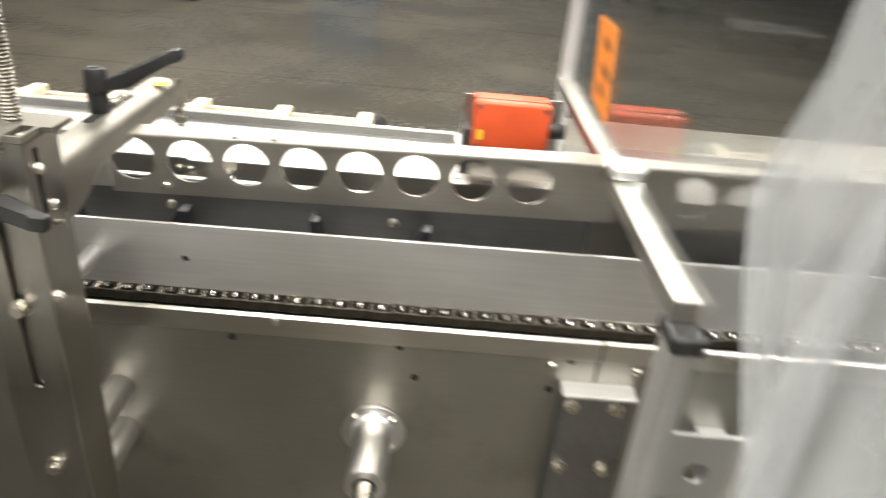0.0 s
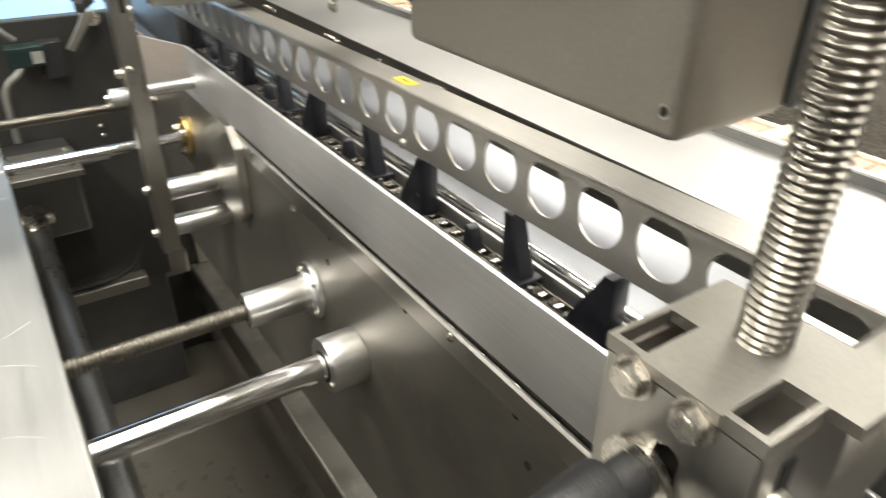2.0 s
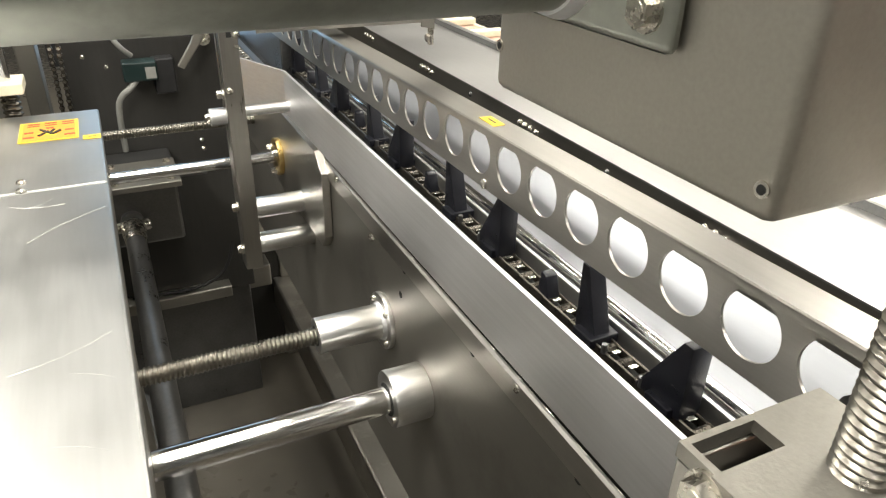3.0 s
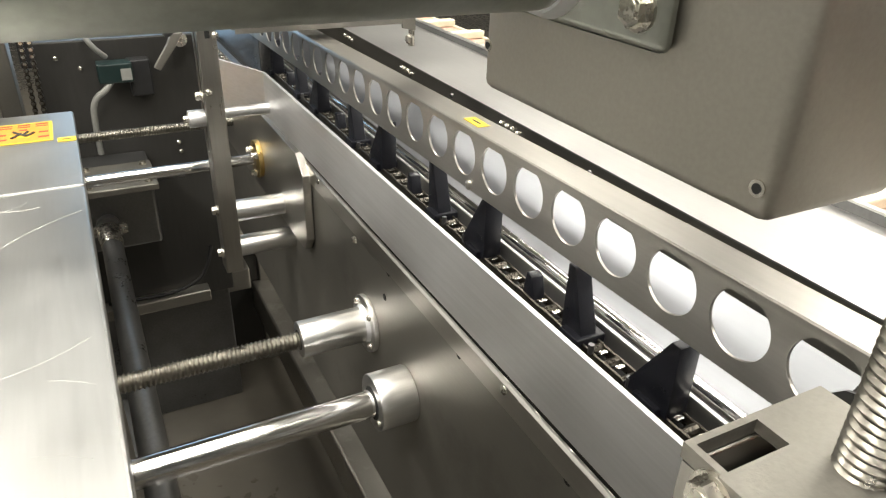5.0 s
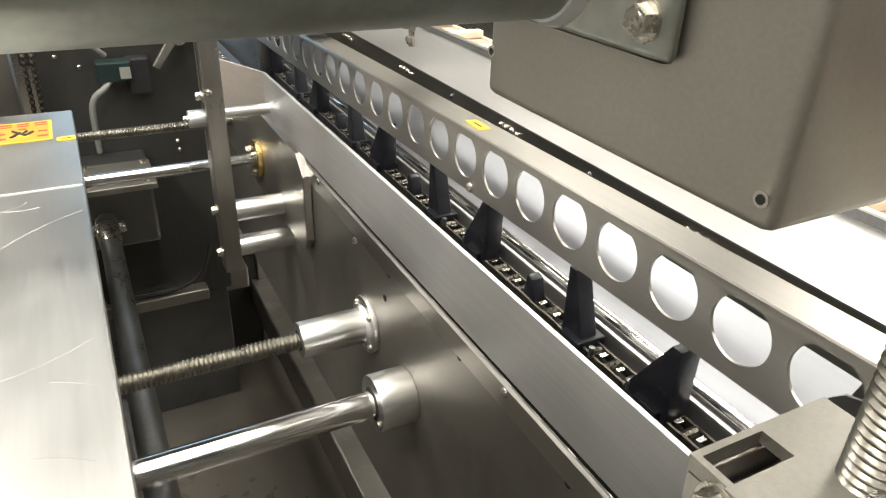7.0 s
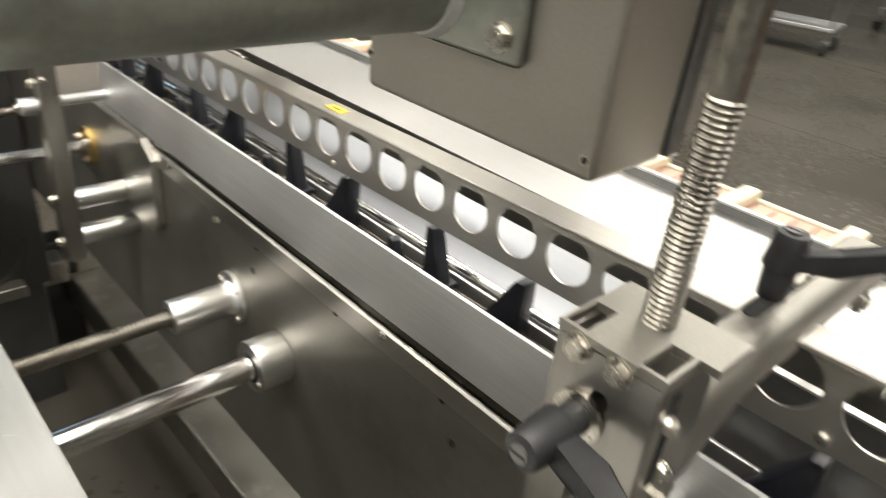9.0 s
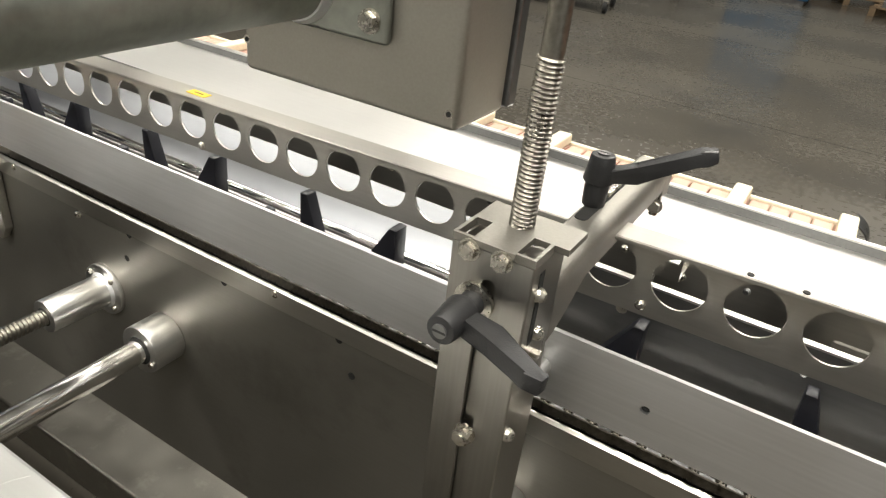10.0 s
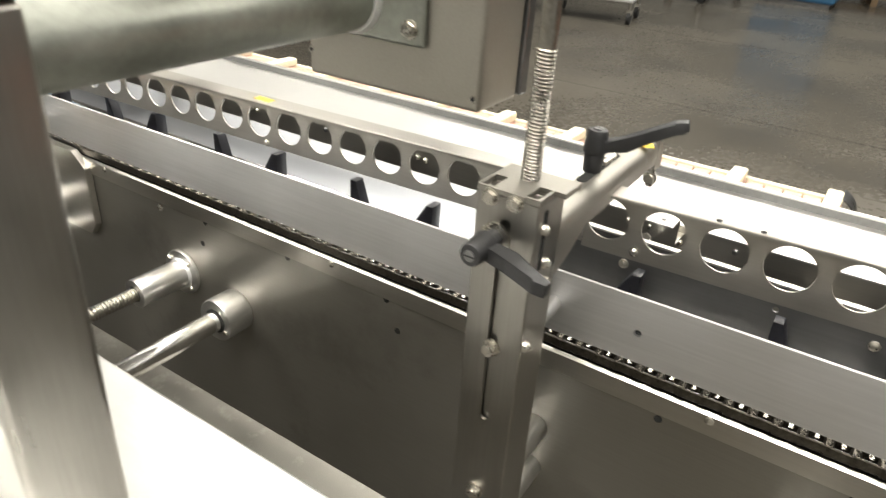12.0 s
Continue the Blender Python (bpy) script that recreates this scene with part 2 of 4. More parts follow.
def plate(outer, holes, at, thick, plane="xz"):
    """A sheet with real openings: outline and holes in the plane, which lies at `at` and is `thick` deep."""
    bm = bmesh.new()

    def put(u, v):
        return {"xz": (u, at, v), "xy": (u, v, at), "yz": (at, u, v)}[plane]
    for loop in [outer] + list(holes):
        vs = [bm.verts.new(put(*p)) for p in loop]
        for k in range(len(vs)):
            bm.edges.new((vs[k], vs[(k + 1) % len(vs)]))
    bmesh.ops.triangle_fill(bm, use_beauty=True, edges=bm.edges[:])
    out = bmesh.ops.extrude_face_region(bm, geom=bm.faces[:])
    way = {"xz": (0, thick, 0), "xy": (0, 0, thick), "yz": (thick, 0, 0)}[plane]
    bmesh.ops.translate(bm, vec=way, verts=[g for g in out["geom"] if isinstance(g, bmesh.types.BMVert)])
    return bm


def profile(points, x0, x1, closed=True, axis="x"):
    """A constant section drawn out along one axis: points are (y, z) for x, (x, z) for y."""
    bm = bmesh.new()
    def put(p, s):
        return (s, p[0], p[1]) if axis == "x" else (p[0], s, p[1])
    a = [bm.verts.new(put(p, x0)) for p in points]
    b = [bm.verts.new(put(p, x1)) for p in points]
    for k in range(len(points)):
        q = (k + 1) % len(points)
        bm.faces.new((a[k], a[q], b[q], b[k]))
    bm.faces.new(a)
    bm.faces.new(b)
    return bm


def thick_line(points, t):
    """The outline of a bent sheet: a polyline of (y, z) given a thickness to its left."""
    pts = [Vector(p) for p in points]
    off = []
    for k, p in enumerate(pts):
        d0 = (pts[k] - pts[k - 1]).normalized() if k else (pts[1] - pts[0]).normalized()
        d1 = (pts[k + 1] - pts[k]).normalized() if k < len(pts) - 1 else d0
        n0, n1 = Vector((-d0.y, d0.x)), Vector((-d1.y, d1.x))
        m = (n0 + n1).normalized()
        off.append(p + m * (t / max(0.3, m.dot(n0))))
    return [tuple(p) for p in pts] + [tuple(p) for p in reversed(off)]


def threaded(a, b, r, pitch, depth=0.0014, n=20):
    """A screw of rounded rings on a helix, from a to b."""
    a, b = Vector(a), Vector(b)
    q = (b - a).to_track_quat("Z", "Y").to_matrix()
    length = (b - a).length
    bm = bmesh.new()
    per = 6
    rings = max(2, int(length / pitch * per))
    prev = None
    first = last = None
    for k in range(rings + 1):
        z = length * k / rings
        vs = []
        for j in range(n):
            an = 2 * math.pi * j / n
            ph = (z / pitch + j / n) % 1.0
            rr = r - depth * (0.5 + 0.5 * math.cos(2 * math.pi * ph))
            vs.append(bm.verts.new(a + q @ Vector((rr * math.cos(an), rr * math.sin(an), z))))
        if prev:
            for j in range(n):
                bm.faces.new((prev[j], prev[(j + 1) % n], vs[(j + 1) % n], vs[j]))
        else:
            first = vs
        prev = last = vs
    bm.faces.new(first)
    bm.faces.new(last)
    return bm


def hexhead(bm, at, way, r, h, washer=True):
    """A hexagon bolt head with its flange, seated at `at`, pointing along `way`."""
    at, way = Vector(at), Vector(way).normalized()
    if washer:
        cyl(bm, at, at + way * h * 0.25, r * 1.22, n=24)
    cyl(bm, at + way * h * 0.25, at + way * h, r, r * 0.94, n=6)
    cyl(bm, at + way * h, at + way * h * 1.06, r * 0.6, n=16)
    return bm


def domehead(bm, at, way, r, h):
    at, way = Vector(at), Vector(way).normalized()
    cyl(bm, at, at + way * h * 0.5, r, r * 0.92, n=18)
    cyl(bm, at + way * h * 0.5, at + way * h, r * 0.92, r * 0.5, n=18)
    return bm


def slab(points2d, at, thick, plane, bevel=0.0):
    bm = plate(points2d, [], at, thick, plane)
    if bevel:
        es = [e for e in bm.edges if len(e.link_faces) == 2 and e.calc_face_angle(0) > 0.5]
        bmesh.ops.bevel(bm, geom=es, offset=bevel, segments=2, profile=0.5, affect="EDGES")
    return bm


# ---- the hall ----
part("floor", boxed(-12, 10, -6, 16, -0.2, 0.0), FLOOR)
tagged(bpy.data.objects["floor"], "stained sealed concrete hall floor", "floor", kind="structure")
for nm, ext in (("wall_north", (-12, 10, 16, 16.2, 0, 5)), ("wall_south", (-12, 10, -6.2, -6, 0, 5)),
                ("wall_west", (-12.2, -12, -6, 16, 0, 5)), ("wall_east", (10, 10.2, -6, 16, 0, 5))):
    tagged(part(nm, boxed(*ext), WALL), "plain grey painted hall wall", "wall", kind="structure")
tagged(part("ceiling", boxed(-12, 10, -6, 16, 5.0, 5.2), CEIL), "pale hall ceiling deck", "ceiling", kind="structure")
for k in range(6):
    tagged(part("floor_joint", boxed(-12, 10, 2.3 + 2.6 * k, 2.306 + 2.6 * k, 0.0, 0.0008), DARK), "dark control joint in concrete", "floor joint", kind="structure")
for lx, ly, lz in LAMPS:
    f = empty("ceiling_light", (lx, ly, lz), "white hanging fluorescent light fixture", "ceiling light", "hall lights")
    part("housing", boxed(-0.72, 0.72, -0.22, 0.22, 0.0, 0.09, 0.01), WALL, f)
    for s in (-0.5, 0.5):
        part("hanger", rod((s, 0, 0.09), (s, 0, 5.0 - lz), 0.006, n=8), STEEL, f)
    for s in (-0.11, 0.11):
        part("diffuser", boxed(-0.66, 0.66, s - 0.05, s + 0.05, -0.006, -0.001), TUBE, f)

# ---- conveyor frame: side panel, lip, beam ----
PY = 0.55
holes = [(-0.655, 0.90), (-0.5, 0.90), (-0.807, 0.90), (-0.483, 0.864), (-0.817, 0.865), (-0.014, 0.90), (0.003, 0.864), (-0.18, 0.896),
         (0.157, 0.90), (0.14, 0.863)]
frame_body = empty("infeed_conveyor", (0, PY, 0.5), "long stainless steel infeed conveyor side frame", "conveyor")


def on(parent, name, bm, mat, label="", smooth=False):
    """A part built in world places, hung under its thing."""
    ob = part(name, bm, mat, parent, label, smooth)
    ob.matrix_parent_inverse = Matrix.Translation(parent.location).inverted()
    return ob


on(frame_body, "side_panel", plate([(-1.9, 0.585), (0.183, 0.585), (0.183, 0.914), (-1.9, 0.914)], [], PY, 0.004), PANEL, "matt stainless side panel with small holes")
on(frame_body, "side_panel", plate([(0.186, 0.585), (1.2, 0.585), (1.2, 0.914), (0.186, 0.914)], [], PY, 0.004), PANEL, "matt stainless side panel with small holes")
# Added near-black sheet: the dark behind the panel is in its colour.
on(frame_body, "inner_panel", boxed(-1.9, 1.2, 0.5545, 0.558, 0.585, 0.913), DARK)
# Flat near-black discs paint the shade inside the screw holes.
for x, z in holes + [(0.28, 0.9)]:
    on(frame_body, "screw_hole", rod((x, PY - 0.0004, z), (x, PY + 0.003, z), 0.0040, n=14), DARK, "small dark screw hole")
# Paler steel than the panel puts the edge's reflected light into its colour.
LIP = [(PY - 0.003, 0.9030), (PY + 0.001, 0.9030), (PY + 0.001, 0.9262), (PY - 0.0008, 0.9262), (PY - 0.003, 0.9240)]
on(frame_body, "lip", profile(LIP, -1.9, 0.184), STEEL, "rounded stainless edge strip with sheen in its colour")
on(frame_body, "lip", profile(LIP, 0.187, 1.2), STEEL, "rounded stainless edge strip with sheen in its colour")
for x, z in ((-0.901, 0.894), (0.139, 0.893), (0.225, 0.893)):
    on(frame_body, "screw", domehead(bmesh.new(), (x, PY, z), (0, -1, 0), 0.005, 0.004), BOLT, smooth=True)
for x in (-1.02, -0.58, -0.137, 0.31):
    on(frame_body, "screw", domehead(bmesh.new(), (x, PY - 0.003, 0.919), (0, -1, 0), 0.0042, 0.0018), BOLT, smooth=True)
on(frame_body, "lower_beam", boxed(-2.0, 1.2, 0.620, 0.800, 0.170, 0.262, 0.006), BLAST, "square stainless tube")
# Track colour holds the shade of the gap under the chain.
on(frame_body, "chain_track", boxed(-1.9, 1.2, 0.566, 0.645, 0.905, 0.922), DARK, "track below chain, painted in gap shade")
on(frame_body, "guide_strip", boxed(-1.9, 1.2, 0.566, 0.590, 0.922, 0.926, 0.001), DARKSTEEL)
on(frame_body, "bed_rail", boxed(-1.9, 1.2, 0.6445, 0.6485, 0.918, 0.944, 0.001), SHEET, "bright flat rail beside chain")
for x in (-1.98, -0.1, 0.9):
    on(frame_body, "leg", boxed(x, x + 0.06, 0.64, 0.70, 0.262, 0.905, 0.004), PANEL)
    on(frame_body, "foot", boxed(x, x + 0.06, 0.64, 0.70, 0.0, 0.17, 0.004), PANEL)
    on(frame_body, "leg", boxed(x, x + 0.06, 0.80, 0.86, 0.0, 0.95, 0.004), PANEL)
# plate screwed to the panel by the far bracket
on(frame_body, "cover_plate", slab([(-1.9, 0.80), (-1.072, 0.80), (-1.057, 0.82), (-1.057, 0.912), (-1.085, 0.935), (-1.9, 0.935)], PY - 0.012, 0.011, "xz", 0.001), STEEL, "raised stainless cover plate")

# ---- guide plate ----
GY = 0.528
guide = empty("guide_plate", (0, GY, 0.96), "long thin aluminium guide plate above conveyor chain", "guide plate")
on(guide, "plate", plate([(-1.18, 0.958), (0.9, 0.968), (0.9, 1.036), (-1.18, 1.018)],
                         [circle(-0.211, 0.992, 0.0036, 16)], GY, 0.0035), ALU, "brushed aluminium plate")
# Added disc: near-black paints the hole's shade over the bright parts behind.
on(guide, "hole_backing", rod((-0.211, GY + 0.0038, 0.992), (-0.211, GY + 0.0050, 0.992), 0.0055, n=16), DARK, "added disc painting the hole's shade")
bm = bmesh.new()
vs = [bm.verts.new(p) for p in ((-1.18, GY, 0.958), (-1.18, GY, 1.018), (-1.275, 0.488, 1.018), (-1.275, 0.488, 0.945),
                                (-1.18, GY + 0.0035, 0.958), (-1.18, GY + 0.0035, 1.018), (-1.275, 0.4915, 1.018), (-1.275, 0.4915, 0.945))]
for q in ((0, 1, 2, 3), (4, 5, 6, 7), (0, 1, 5, 4), (1, 2, 6, 5), (2, 3, 7, 6), (3, 0, 4, 7)):
    bm.faces.new([vs[k] for k in q])
on(guide, "flared_end", bm, ALU, "bent lead-in end")

# ---- perforated guide rail ----
HP, H0, RY = 0.0528, -0.011, 0.589


def hz(x):
    return 1.0665 + 0.023 * x


def top_z(x):
    return hz(x) + 0.0225


def rail(x0, x1, label, first=H0, pitch=HP, r=0.0206):
    ob = empty("perforated_rail", ((x0 + x1) / 2, 0.585, 1.03), label, "guide rail", "guide rails")
    xs = [first + pitch * k for k in range(-40, 40) if x0 + 0.02 < first + pitch * k < x1 - 0.02 and first + pitch * k < 0.12]
    low = 0.030 if x1 < -0.29 else 0.0345
    outer = [(x0, hz(x0) - low), (x1, hz(x1) - low), (x1, top_z(x1)), (x0, top_z(x0))]
    on(ob, "web", plate(outer, [circle(x, hz(x), r, 40) for x in xs], RY, 0.002), STEEL, "upright web with round holes")
    bm = bmesh.new()
    a = [(x0, RY, top_z(x0)), (x1, RY, top_z(x1)), (x1, RY + 0.026, top_z(x1)), (x0, RY + 0.026, top_z(x0))]
    lo = [bm.verts.new(p) for p in a]
    hi = [bm.verts.new((p[0], p[1], p[2] + 0.0018)) for p in a]
    bm.faces.new(lo)
    bm.faces.new(hi)
    for k in range(4):
        bm.faces.new((lo[k], lo[(k + 1) % 4], hi[(k + 1) % 4], hi[k]))
    on(ob, "flange", bm, STEEL, "folded top flange")
    drop = 0.0042 if x1 < -0.29 else 0.0012
    bm = bmesh.new()
    secs = []
    for x in (x0, x1):
        z = top_z(x)
        secs.append([bm.verts.new((x, y, zz)) for y, zz in ((RY - 0.0002, z - drop), (RY - 0.0022, z - drop), (RY - 0.0022, z - 0.0006), (RY - 0.0016, z + 0.0012), (RY - 0.0002, z + 0.0018))])
    for k in range(5):
        bm.faces.new((secs[0][k], secs[0][(k + 1) % 5], secs[1][(k + 1) % 5], secs[1][k]))
    bm.faces.new(secs[0])
    bm.faces.new(secs[1])
    on(ob, "fold", bm, STEEL, "rounded fold edge", smooth=True)
    return ob


railL = rail(-2.0, -0.2975, "long stainless guide rail with a row of round holes", -0.4335, 0.0497, 0.0196)
railA = rail(-0.2965, 0.178, "short stainless guide rail with a row of round holes")
railB = rail(0.20, 1.2, "plain stainless guide rail behind clear pane")
for x in (-0.180, -0.144):
    on(railA, "flange_hole", rod((x, RY + 0.004, top_z(x) + 0.0018), (x, RY + 0.004, top_z(x) + 0.0024), 0.0026, n=14), DARK)
for x in (-0.245, -0.72):
    on(railA, "screw", domehead(bmesh.new(), (x, RY, hz(x) - 0.026), (0, -1, 0), 0.0045, 0.003), BOLT, smooth=True)


def yellow_sticker(at, w, d, rz, label):
    s = empty("yellow_sticker", at, label, "sticker")
    part("backing", boxed(-w / 2, w / 2, -d / 2, d / 2, 0.0004, 0.0010), YELLOW, s)
    part("printed_mark", boxed(-w * 0.24, w * 0.24, -d * 0.08, d * 0.08, 0.0010, 0.0013), INK, s)
    s.rotation_euler = (0, 0, radians(rz))
    return s


yellow_sticker((-0.733, RY + 0.012, top_z(-0.733) + 0.0016), 0.026, 0.011, 0, "small yellow sticker with black mark on guide rail")

# ---- bed sheet, back plate, ledge ----
bed = empty("channel_bed", (-1.1, 0.67, 0.94), "bright curved stainless channel sheet behind chain", "channel")
section = [(0.652, 0.930), (0.654, 0.938), (0.660, 0.944), (0.668, 0.949), (0.682, 0.959), (0.698, 0.972), (0.713, 0.986)]
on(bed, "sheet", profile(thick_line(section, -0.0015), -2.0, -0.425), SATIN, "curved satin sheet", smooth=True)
on(bed, "foot_rail", rod((-2.0, 0.6580, 0.944), (-0.425, 0.6580, 0.944), 0.0058, n=20), CHROME, smooth=True)

backp = empty("channel_back_plate", (-0.06, 0.655, 0.93), "dull grey upright plate behind chain lugs", "back plate")
on(backp, "plate", plate([(-0.420, 0.925), (0.176, 0.925), (0.176, 1.010), (-0.398, 1.010), (-0.408, 1.007), (-0.416, 0.999), (-0.420, 0.988)], [circle(-0.12, 0.985, 0.003, 14)], 0.662, 0.0025), DULL)
on(backp, "top_edge", boxed(-0.395, 0.176, 0.6615, 0.669, 1.0105, 1.0125), SHEET, "bright folded top edge")
for x in (-0.272, -0.034):
    on(backp, "screw", domehead(bmesh.new(), (x, 0.662, 0.981), (0, -1, 0), 0.0055, 0.003), BOLT, smooth=True)

LZ, LF, LB = 0.978, 0.800, 0.950
ledge = empty("ledge", (-0.5, 0.8, 0.90), "wide bright stainless ledge with shade-darkened upturned back edge", "ledge")
on(ledge, "front_face", boxed(-2.4, 0.03, LF + 0.001, LF + 0.0035, 0.880, LZ), STEEL, "upright front face")
on(ledge, "top", boxed(-2.4, 0.03, LF, LB + 0.0035, LZ, LZ + 0.002), SHEET, "flat top sheet")
# Upstand shade is painted with dark steel, its lit fold with polished sheet.
on(ledge, "upstand", boxed(-2.4, 0.03, LB, LB + 0.0025, LZ + 0.002, LZ + 0.0125), DARKSTEEL, "shade-darkened upturned back edge")
on(ledge, "upstand_fold", boxed(-2.4, 0.03, LB, LB + 0.008, LZ + 0.0125, LZ + 0.0148), SHEET)
on(ledge, "skirt", boxed(-2.4, 0.03, LB - 0.02, LB - 0.016, 0.880, LZ - 0.002), PANEL)
for x in (-1.60, -1.32, -0.993, -0.650, -0.30):
    for k in range(4):
        on(ledge, "screw", domehead(bmesh.new(), (x + 0.0135 * (k - 1), LF + 0.001, LZ - 0.012 - 0.002 * (k == 3)), (0, -1, 0), 0.0046, 0.004), BOLT, smooth=True)
for x in (-1.15, -0.815, -0.48, -0.185):
    on(ledge, "screw", domehead(bmesh.new(), (x, LF + 0.001, LZ - 0.012), (0, -1, 0), 0.0040, 0.003), DARKSTEEL, smooth=True)
ledge2 = empty("rear_ledge", (0.5, 0.8, 0.90), "plain stainless ledge behind orange switch", "ledge")
on(ledge2, "top", boxed(0.032, 1.2, LF, 0.99, LZ, LZ + 0.002), SHEET)
on(ledge2, "upstand", boxed(0.15, 1.2, 0.988, 0.9905, LZ + 0.002, LZ + 0.04), STEEL)
on(ledge2, "front_face", boxed(0.032, 1.2, LF + 0.001, LF + 0.0035, 0.88, LZ), STEEL)

# spacers behind the rail
for x in (-0.262, 0.03):
    sp = empty("rail_spacer", (x, 0.75, 0.98), "small steel spacer with angle tab behind guide rail", "spacer")
    on(sp, "spacer_rod", rod((x - 0.006, 0.715, 0.990), (x - 0.006, LF + 0.001, 0.968), 0.0052, n=16), CHROME, smooth=True)
    on(sp, "rod_end", rod((x - 0.006, 0.711, 0.991), (x - 0.006, 0.716, 0.990), 0.0075, n=6), BOLT)
    on(sp, "tab", boxed(x - 0.016, x + 0.016, 0.732, 0.764, 1.003, 1.005, 0.0005), SHEET)
    on(sp, "tab_leg", boxed(x - 0.016, x + 0.016, 0.764, 0.766, 0.968, 1.005, 0.0005), STEEL)
    on(sp, "tab_foot", boxed(x - 0.016, x + 0.016, 0.766, LF + 0.001, 0.968, 0.970, 0.0005), STEEL)
    on(sp, "tab_screw", rod((x + 0.002, 0.746, 1.005), (x + 0.002, 0.746, 1.0058), 0.003, n=12), DARKSTEEL)
    on(sp, "screw", domehead(bmesh.new(), (x - 0.020, LF + 0.001, 0.966), (0, -1, 0), 0.0050, 0.005), BOLT, smooth=True)
    on(sp, "screw", domehead(bmesh.new(), (x + 0.012, LF + 0.001, 0.957), (0, -1, 0), 0.0058, 0.005), BOLT, smooth=True)

# ---- clamp brackets ----
def clamp_lever(bx, fy, upright):
    """A black ratchet lever: hub, screw and arm."""
    if upright:
        lv = empty("clamp_lever", (bx + 0.001, 0.588, 1.111), "black plastic ratchet clamp lever on bracket arm", "clamp lever", "clamp levers")
        part("stem", rod((0, 0, -0.009), (0, 0, 0.013), 0.0085, 0.0095, 24, 0.001), BLACK, lv, smooth=True)
        part("hub", rod((0, 0, 0.010), (0, 0, 0.031), 0.0115, 0.0088, 24, 0.0012), BLACK, lv, smooth=True)
        cs = part("cap_screw", rod((0, 0, 0.031), (0, 0, 0.0322), 0.0045, n=16), DARKSTEEL, lv, smooth=True)
        part("screw_slot", boxed(-0.004, 0.004, -0.0006, 0.0006, 0.0322, 0.0325), INK, cs)
        prof = [(0.006, 0.011), (0.006, 0.022), (0.025, 0.0265), (0.063, 0.0485), (0.074, 0.0505), (0.076, 0.0425), (0.070, 0.0380), (0.063, 0.0385), (0.028, 0.0150)]
        bm = profile(prof, -0.0062, 0.0062, axis="y")
        bmesh.ops.bevel(bm, geom=bm.edges[:], offset=0.0016, segments=2, profile=0.5, affect="EDGES")
        arm = part("arm", bm, BLACK, lv, smooth=True)
        arm.rotation_euler = (0, 0, math.atan2(0.016, 0.066))
    else:
        lv = empty("clamp_lever", (bx - 0.008, fy, 1.095), "black plastic ratchet clamp lever on bracket front", "clamp lever", "clamp levers")
        part("washer", rod((0, 0, 0), (0, -0.003, 0), 0.0125, n=28), BOLT, lv, smooth=True)
        part("stem", rod((0, -0.003, 0), (0, -0.018, 0), 0.0078, 0.0072, 24), BLACK, lv, smooth=True)
        part("hub", rod((0, -0.014, 0), (0, -0.038, 0), 0.0112, 0.0088, 24, 0.0012), BLACK, lv, smooth=True)
        cs = part("cap_screw", rod((0, -0.038, 0), (0, -0.0392, 0), 0.0045, n=16), DARKSTEEL, lv, smooth=True)
        part("screw_slot", boxed(-0.004, 0.004, -0.0396, -0.0392, -0.0006, 0.0006), INK, cs)
        prof = [(0.004, -0.014), (0.004, -0.028), (0.025, -0.030), (0.052, -0.042), (0.062, -0.041), (0.063, -0.033), (0.052, -0.032), (0.027, -0.0155)]
        bm = bmesh.new()
        a = [bm.verts.new((p[0], p[1], -0.0056)) for p in prof]
        b = [bm.verts.new((p[0], p[1], 0.0056)) for p in prof]
        for k in range(len(prof)):
            q = (k + 1) % len(prof)
            bm.faces.new((a[k], a[q], b[q], b[k]))
        bm.faces.new(a)
        bm.faces.new(b)
        bmesh.ops.bevel(bm, geom=bm.edges[:], offset=0.0016, segments=2, profile=0.5, affect="EDGES")
        arm = part("arm", bm, BLACK, lv, smooth=True)
        arm.rotation_euler = (0, radians(5), 0)
    return lv


